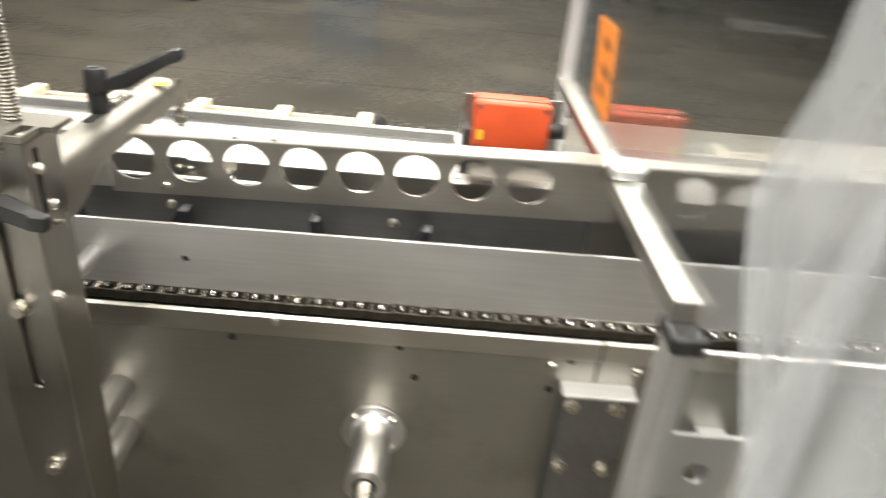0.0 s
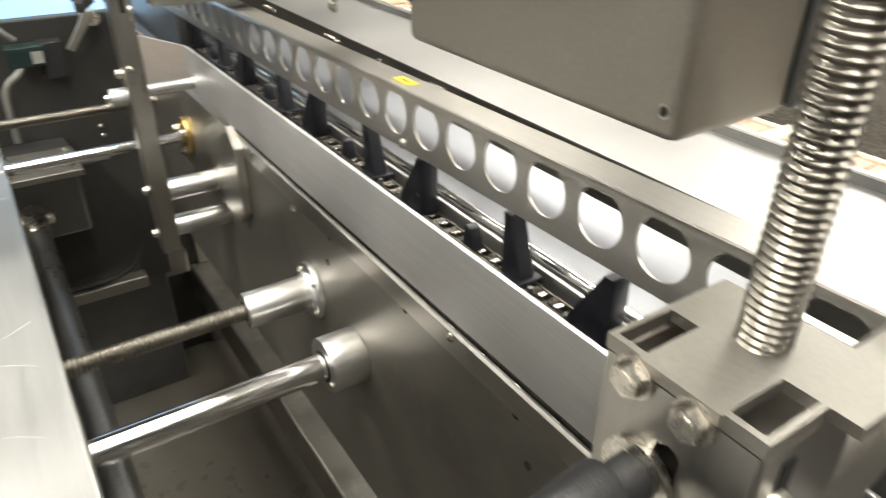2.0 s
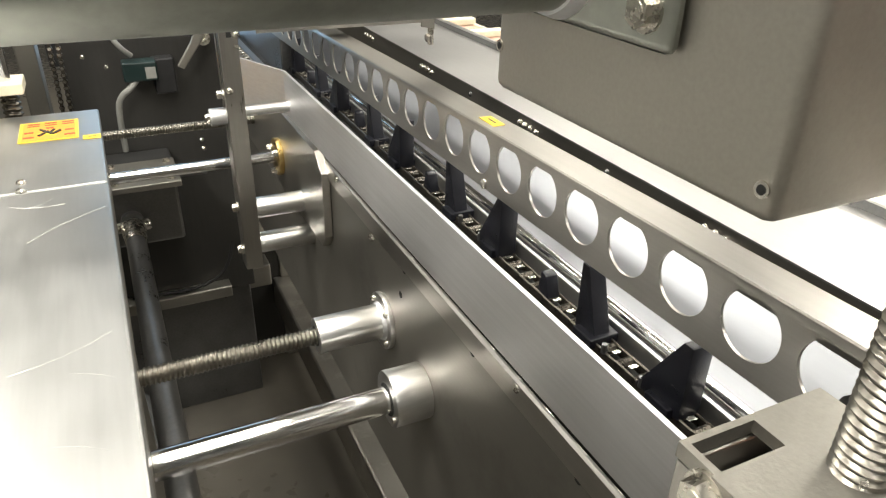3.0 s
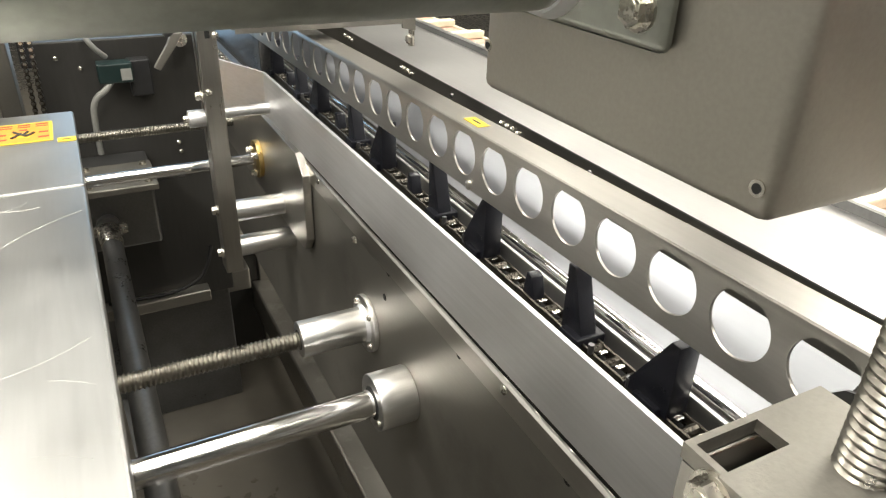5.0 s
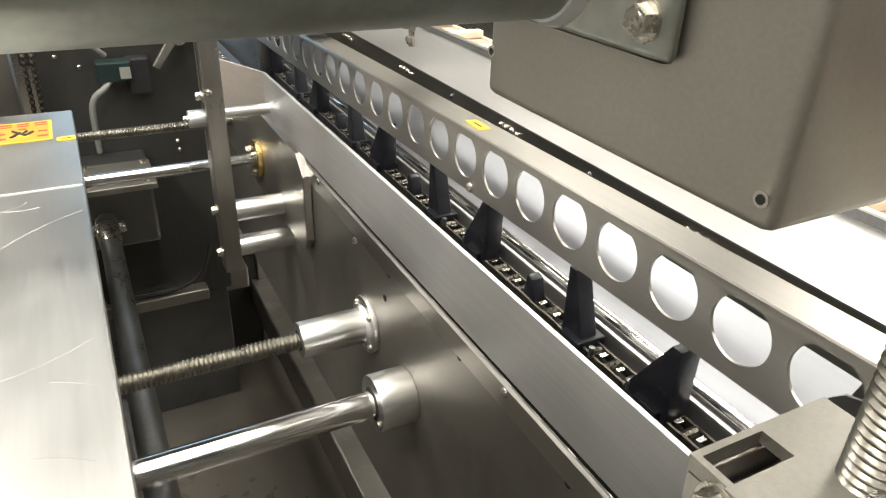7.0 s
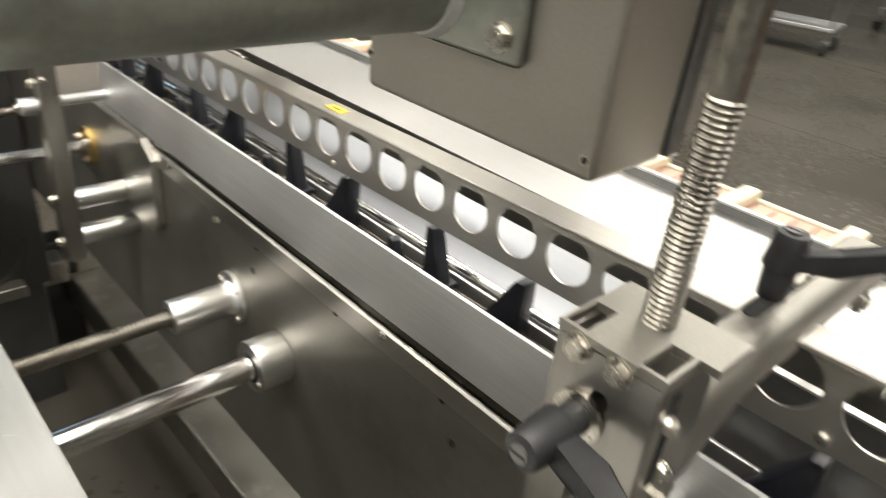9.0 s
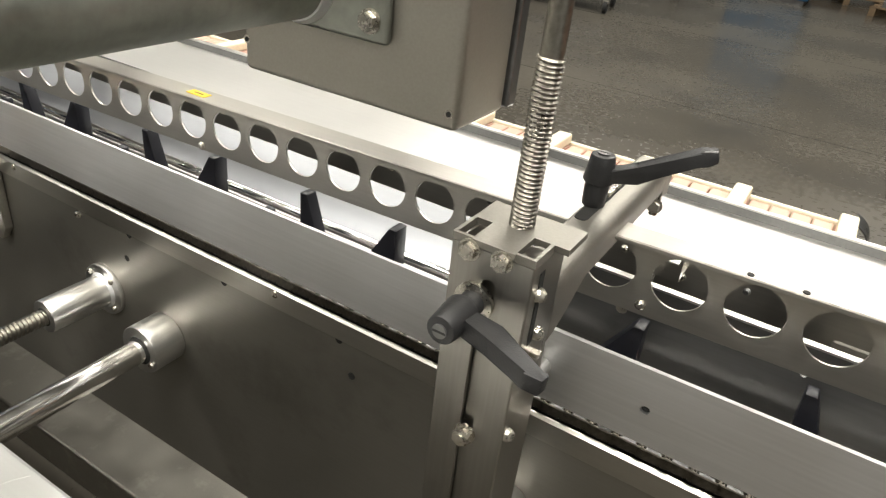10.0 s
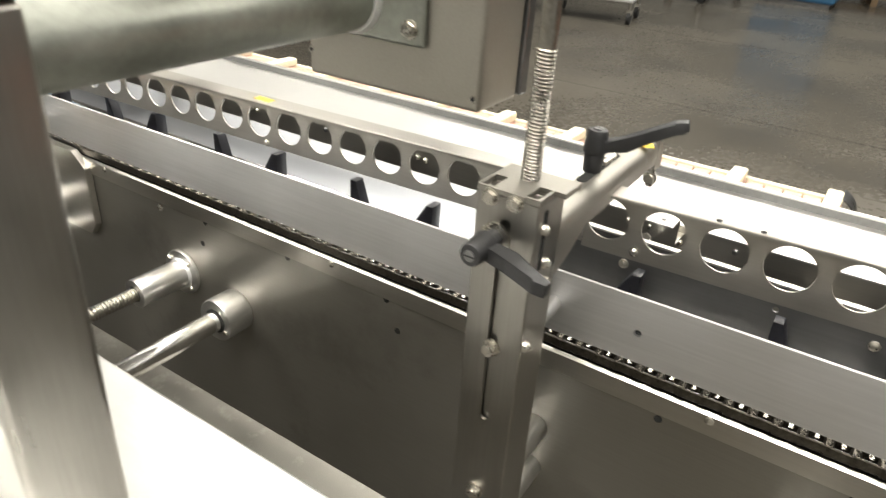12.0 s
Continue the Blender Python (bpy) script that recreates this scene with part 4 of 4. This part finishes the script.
# ---- guard: clear pane with frame, label, switch ----
GX = 0.17
guard = empty("guard_frame", (GX, 0.36, 0.6), "pale metal guard frame with clear pane", "guard")
on(guard, "rear_upright", boxed(GX - 0.008, GX + 0.008, 0.912, 0.938, LZ + 0.002, 1.9, 0.002), ALU, "upright bar")
on(guard, "rail", boxed(GX - 0.010, GX + 0.008, 0.352, 0.912, 1.078, 1.094, 0.002), STEEL, "scratched flat rail")
on(guard, "front_upright", boxed(GX - 0.010, GX + 0.008, 0.337, 0.362, 0.62, 1.078, 0.002), ALU, "upright bar")
on(guard, "joint_block", boxed(GX - 0.012, GX + 0.018, 0.548, 0.575, 1.094, 1.106, 0.003), ALU, "pale joint block")
on(guard, "corner_clip", boxed(GX - 0.012, GX + 0.010, 0.332, 0.366, 1.066, 1.0785, 0.003), BLACK, "dark corner clip")
pane = on(guard, "pane", slab([(0.255, 0.60), (0.335, 0.60), (0.335, 1.096), (0.912, 1.096), (0.912, 1.9), (0.255, 1.9)], GX, 0.004, "yz"), GLASS, "clear plastic pane")
pane.visible_shadow = False
# Added sheet: the blurred haze beside the pane is built as a shape.
fl = empty("plastic_film", (0.158, 0.2, 0.0), "added hazy crumpled sheet imitating the blur beside pane", "plastic film")
bm = bmesh.new()
cols = 18
edge = [(0.0, 0.12), (0.5, 0.13), (0.90, 0.16), (1.06, 0.215), (1.10, 0.245), (1.15, 0.28), (1.19, 0.30), (1.26, 0.265), (1.4, 0.25), (1.9, 0.25)]
grid = []
for z, ymax in edge:
    row = []
    for k in range(cols + 1):
        y = -0.10 + (ymax + 0.10) * k / cols
        x = 0.158 + 0.006 * math.sin(k * 1.1 + z) + 0.003 * math.sin(k * 2.7 + 5 * z)
        row.append(bm.verts.new((x, y, z)))
    grid.append(row)
for a, c in zip(grid, grid[1:]):
    for k in range(cols):
        bm.faces.new((a[k], a[k + 1], c[k + 1], c[k]))
out = bmesh.ops.extrude_face_region(bm, geom=bm.faces[:])
bmesh.ops.translate(bm, vec=(0.0015, 0, 0), verts=[g for g in out["geom"] if isinstance(g, bmesh.types.BMVert)])
on(fl, "sheet", bm, HAZE, smooth=True)
# Pale strips stand in for light streaks in the haze.
for y0, lean, w in ((0.215, 0.03, 0.012), (0.175, -0.02, 0.018), (0.125, 0.015, 0.010), (0.08, 0.03, 0.022), (0.03, -0.01, 0.014)):
    bm = bmesh.new()
    rows = []
    for k in range(13):
        z = 0.62 + 0.052 * k
        yc = y0 + lean * math.sin(k * 0.45) - 0.0006 * (k - 8) ** 2
        ww = w * (0.6 + 0.4 * math.sin(k * 0.8 + y0 * 40))
        rows.append([bm.verts.new((0.148 - 0.004 * c * (2 - c), yc + ww * (c - 1), z)) for c in range(3)])
    for a, c in zip(rows, rows[1:]):
        for k in range(2):
            bm.faces.new((a[k], a[k + 1], c[k + 1], c[k]))
    out = bmesh.ops.extrude_face_region(bm, geom=bm.faces[:])
    bmesh.ops.translate(bm, vec=(0.0008, 0, 0), verts=[g for g in out["geom"] if isinstance(g, bmesh.types.BMVert)])
    on(fl, "fold", bm, HAZE, "pale fold imitating a light streak in haze", smooth=True)
tagl = empty("orange_label", (GX, 0.69, 1.15), "orange hazard label with dark marks on clear pane", "label")
on(tagl, "backing", slab([(0.655, 1.112), (0.735, 1.118), (0.765, 1.200), (0.680, 1.200)], GX - 0.0012, 0.0008, "yz"), TAG)
for y, z, w in ((0.705, 1.18, 0.022), (0.690, 1.155, 0.028), (0.700, 1.135, 0.018)):
    on(tagl, "mark", slab([(y - w, z - 0.006), (y + w * 0.4, z - 0.004), (y + w, z + 0.006), (y - w * 0.3, z + 0.003)], GX - 0.0018, 0.0005, "yz"), INK)

sw = empty("safety_switch", (0.09, 0.80, 1.03), "orange-red safety switch box with black cable gland", "switch")
on(sw, "housing", boxed(0.046, 0.136, 0.780, 0.825, 1.031, 1.090, 0.004, 3), ORANGE, "orange-red housing", True)
on(sw, "lid_seam", boxed(0.0455, 0.1365, 0.7935, 0.7950, 1.0305, 1.0905), DARK)
on(sw, "printed_mark", boxed(0.051, 0.058, 0.7794, 0.7800, 1.044, 1.056), YELLOW)
for x in (0.052, 0.130):
    for z in (1.037, 1.084):
        on(sw, "screw", rod((x, 0.7800, z), (x, 0.7790, z), 0.0028, n=12), DARKSTEEL)
on(sw, "cable_gland", rod((0.136, 0.802, 1.055), (0.158, 0.802, 1.055), 0.011, 0.009, 12, 0.001), BLACK, "black cable gland", True)
on(sw, "mount_plate", boxed(0.034, 0.155, 0.826, 0.830, LZ + 0.002, 1.085), STEEL)
on(sw, "key_block", boxed(0.034, 0.046, 0.79, 0.825, LZ + 0.002, LZ + 0.075, 0.002), DARKSTEEL)

hb = empty("hinge_block", (0.18, 0.53, 0.8), "dark bolted block on conveyor side panel", "block")
on(hb, "block", boxed(0.150, 0.224, 0.528, PY, 0.70, 0.872, 0.003), DARKSTEEL)
on(hb, "top_edge", boxed(0.150, 0.224, 0.526, PY, 0.8725, 0.876, 0.0008), ALU)
for x in (0.160, 0.205):
    for z in (0.862, 0.782, 0.715):
        on(hb, "bolt", hexhead(bmesh.new(), (x, 0.528, z), (0, -1, 0), 0.0065, 0.006), BOLT)
tb = empty("lug_plate", (0.29, 0.5, 0.8), "pale plate with round hole beside guard", "plate")
on(tb, "plate", plate([(0.252, 0.78), (0.345, 0.78), (0.345, 0.862), (0.252, 0.862)], [circle(0.288, 0.815, 0.013, 24)], 0.497, 0.006), ALU)
on(tb, "stay", boxed(0.30, 0.33, 0.503, PY, 0.79, 0.83), ALU)

# ---- flat-top belt conveyor behind the ledge ----
BZ, B0, B1 = 0.958, 0.962, 1.075
belt = empty("belt_conveyor", (-0.9, 0.82, 0.95), "pink link belt conveyor with cream cleats", "belt conveyor")
on(belt, "frame", boxed(-2.6, -0.115, B0 + 0.006, B1 - 0.004, BZ - 0.07, BZ - 0.010, 0.004), CREAM, "cream side frame")
on(belt, "edge_strip", boxed(-2.6, -0.10, B1 - 0.002, B1 + 0.006, BZ - 0.05, BZ + 0.004, 0.002), CREAM, "cream edge strip")
on(belt, "nose_roller", rod((-0.112, B0 + 0.004, BZ - 0.03), (-0.112, B1 - 0.002, BZ - 0.03), 0.024, n=28), DARKSTEEL, "", True)
on(belt, "nose_guard", profile(thick_line([(-0.115 + 0.036 * math.cos(a), BZ - 0.03 + 0.036 * math.sin(a)) for a in [radians(v) for v in range(70, -80, -15)]], -0.002), B1 + 0.008, B1 + 0.05, axis="y"), DARKSTEEL, "dark curved end guard", True)
tile = cleat = None
TP = 0.0260
for k in range(104):
    x = -0.112 - TP * k
    if tile is None:
        tile = part("belt_link", boxed(-TP / 2 + 0.0010, TP / 2 - 0.0010, B0, B1 - 0.003, BZ - 0.010, BZ, 0.0012, 1), BELT, belt)
        q = tile
    else:
        q = new("belt_link", tile.data)
        q.parent = belt
    q.matrix_local = Matrix.Translation(Vector((x, 0, 0)) - belt.location)
    if k % 5 == 0:
        if cleat is None:
            cleat = part("cleat", boxed(-0.011, 0.011, B0 + 0.004, B1 + 0.004, BZ + 0.0003, BZ + 0.016, 0.003, 2), CREAM, belt)
            q = cleat
        else:
            q = new("cleat", cleat.data)
            q.parent = belt
        q.matrix_local = Matrix.Translation(Vector((x, 0, 0)) - belt.location)

# ---- chain and pusher lugs ----
PITCH = 0.0205
for strand, (cy, cz) in enumerate(((0.5595, 0.9335), (0.628, 0.932))):
    ch = empty("conveyor_chain", (-0.5, cy, cz), "oily black roller chain running along conveyor", "chain", "conveyor chains")
    link = pin = None
    for k in range(118):
        x = 0.58 - PITCH * k
        if link is None:
            bm = bmesh.new()
            w = 0.0075
            for s in (-1, 1):
                box(bm, -0.0125, 0.0125, s * w - 0.001, s * w + 0.001, -0.0050, 0.0050, 0.0008, 1)
            cyl(bm, (-PITCH / 2, -w + 0.001, 0), (-PITCH / 2, w - 0.001, 0), 0.0045, n=10)
            link = part("chain_link", bm, CHAIN, ch)
            bm = bmesh.new()
            box(bm, -0.0019, 0.0019, -0.0036, 0.0036, 0.0046, 0.0055, 0.0005, 1)
            pin = part("pin", bm, PIN, link, "bright worn pin")
            q = link
        else:
            q, p2 = new("chain_link", link.data), new("pin", pin.data)
            q.parent, p2.parent = ch, q
        q.matrix_local = Matrix.Translation((x + 0.5, 0, 0.0006 * (k % 2)))


def lug(flip):
    """A tapered pusher finger with its foot; flip mirrors it along the conveyor."""
    L = empty("pusher_lug", (0, 0.628, 0.935), "blue-black plastic pusher lug on conveyor chain", "lug", "pusher lugs")
    s = -1 if flip else 1
    pr = [(-0.006, 0.0), (-0.006, 0.060), (0.003, 0.060), (0.018 if not flip else 0.032, 0.012), (0.022 if not flip else 0.040, 0.0)]
    pr = [(s * a, b) for a, b in pr]
    w = 0.0095 if flip else 0.0075
    bm = profile(pr, -w, w, axis="y")
    bmesh.ops.bevel(bm, geom=bm.edges[:], offset=0.0012, segments=2, profile=0.5, affect="EDGES")
    part("finger", bm, LUG, L, smooth=True)
    part("foot", boxed(-0.012 + s * 0.012, 0.012 + s * 0.012, -0.014, 0.014, -0.003, 0.006, 0.001), LUG, L)
    part("rivet", rod((s * 0.034, -0.008, 0.0), (s * 0.034, -0.008, 0.0085), 0.0025, n=10), DARKSTEEL, L)
    return L


lugA, lugB = lug(False), lug(True)
small = empty("pusher_stub", (0, 0.628, 0.935), "short blue-black plastic stub on conveyor chain", "lug", "pusher stubs")
part("stub", slab([(-0.008, 0.0), (0.010, 0.0), (0.004, 0.020), (-0.004, 0.022)], -0.006, 0.012, "xz", 0.001), LUG, small, smooth=True)
LX, SP = -0.607, 0.248
for k in range(-2, 5):
    for proto, dx in ((lugA, 0.0), (lugB, 0.112), (small, -0.058)):
        m = pose(LX - SP * k + dx, 0.628, 0.935)
        if k == -2:
            proto.matrix_basis = m
        else:
            copy_thing(proto, m)

# ---- far side of the hall ----
def cart(x, y, rz):
    c = empty("wheeled_cart", (x, y, 0), "pale metal wheeled cart standing on hall floor", "cart", "carts")
    part("shelf", boxed(-0.45, 0.45, -0.28, 0.28, 0.22, 0.26, 0.01), ALU, c)
    part("shelf", boxed(-0.45, 0.45, -0.28, 0.28, 0.85, 0.89, 0.01), ALU, c)
    for sx in (-0.42, 0.42):
        for sy in (-0.25, 0.25):
            part("upright", rod((sx, sy, 0.14), (sx, sy, 1.0), 0.015, n=10), STEEL, c)
            w = part("caster", rod((sx - 0.02, sy, 0.065), (sx + 0.02, sy, 0.065), 0.065, n=20), RUBBER, c)
            part("fork", boxed(sx - 0.03, sx + 0.03, sy - 0.03, sy + 0.03, 0.10, 0.145), STEEL, c)
    c.rotation_euler = (0, 0, radians(rz))
    return c


cart(-3.1, 7.75, 10)
cart(-2.6, 10.4, 70)
cart(-5.2, 9.0, 0)
bin_ = empty("blue_cabinet", (-1.5, 11.35, 0), "blue painted steel cabinet standing on hall floor", "cabinet")
part("body", boxed(-0.55, 0.45, -0.4, 0.4, 0.06, 1.3, 0.03), BLUE, bin_)
part("plinth", boxed(-0.5, 0.4, -0.36, 0.36, 0.0, 0.06), DARKSTEEL, bin_)
part("door_seam", boxed(-0.06, -0.05, -0.402, -0.398, 0.1, 1.25), INK, bin_)


def pallet(x, y, rz, label):
    p = empty("pallet", (x, y, 0), label, "pallet", "pallets")
    for k in range(5):
        part("board", boxed(-0.6, 0.6, -0.5 + 0.22 * k, -0.38 + 0.22 * k, 0.10, 0.122, 0.003), WOOD, p)
    for sx in (-0.55, 0, 0.55):
        part("runner", boxed(sx - 0.04, sx + 0.04, -0.5, 0.5, 0.0, 0.10, 0.003), WOOD, p)
    p.rotation_euler = (0, 0, radians(rz))
    return p


pallet(-0.75, 12.4, 12, "worn wooden pallet beside blue cabinet")
pl2 = pallet(0.35, 11.6, -12, "worn dark wooden pallet on hall floor")
st = empty("stacked_frames", (0.35, 11.6, 0.122), "dark steel frames stacked on pallet", "frames")
for k in range(4):
    part("frame_bar", boxed(-0.55, 0.5, -0.35 + 0.2 * k, -0.28 + 0.2 * k, 0.0, 0.08 + 0.03 * (k % 2), 0.005), DARKSTEEL, st)
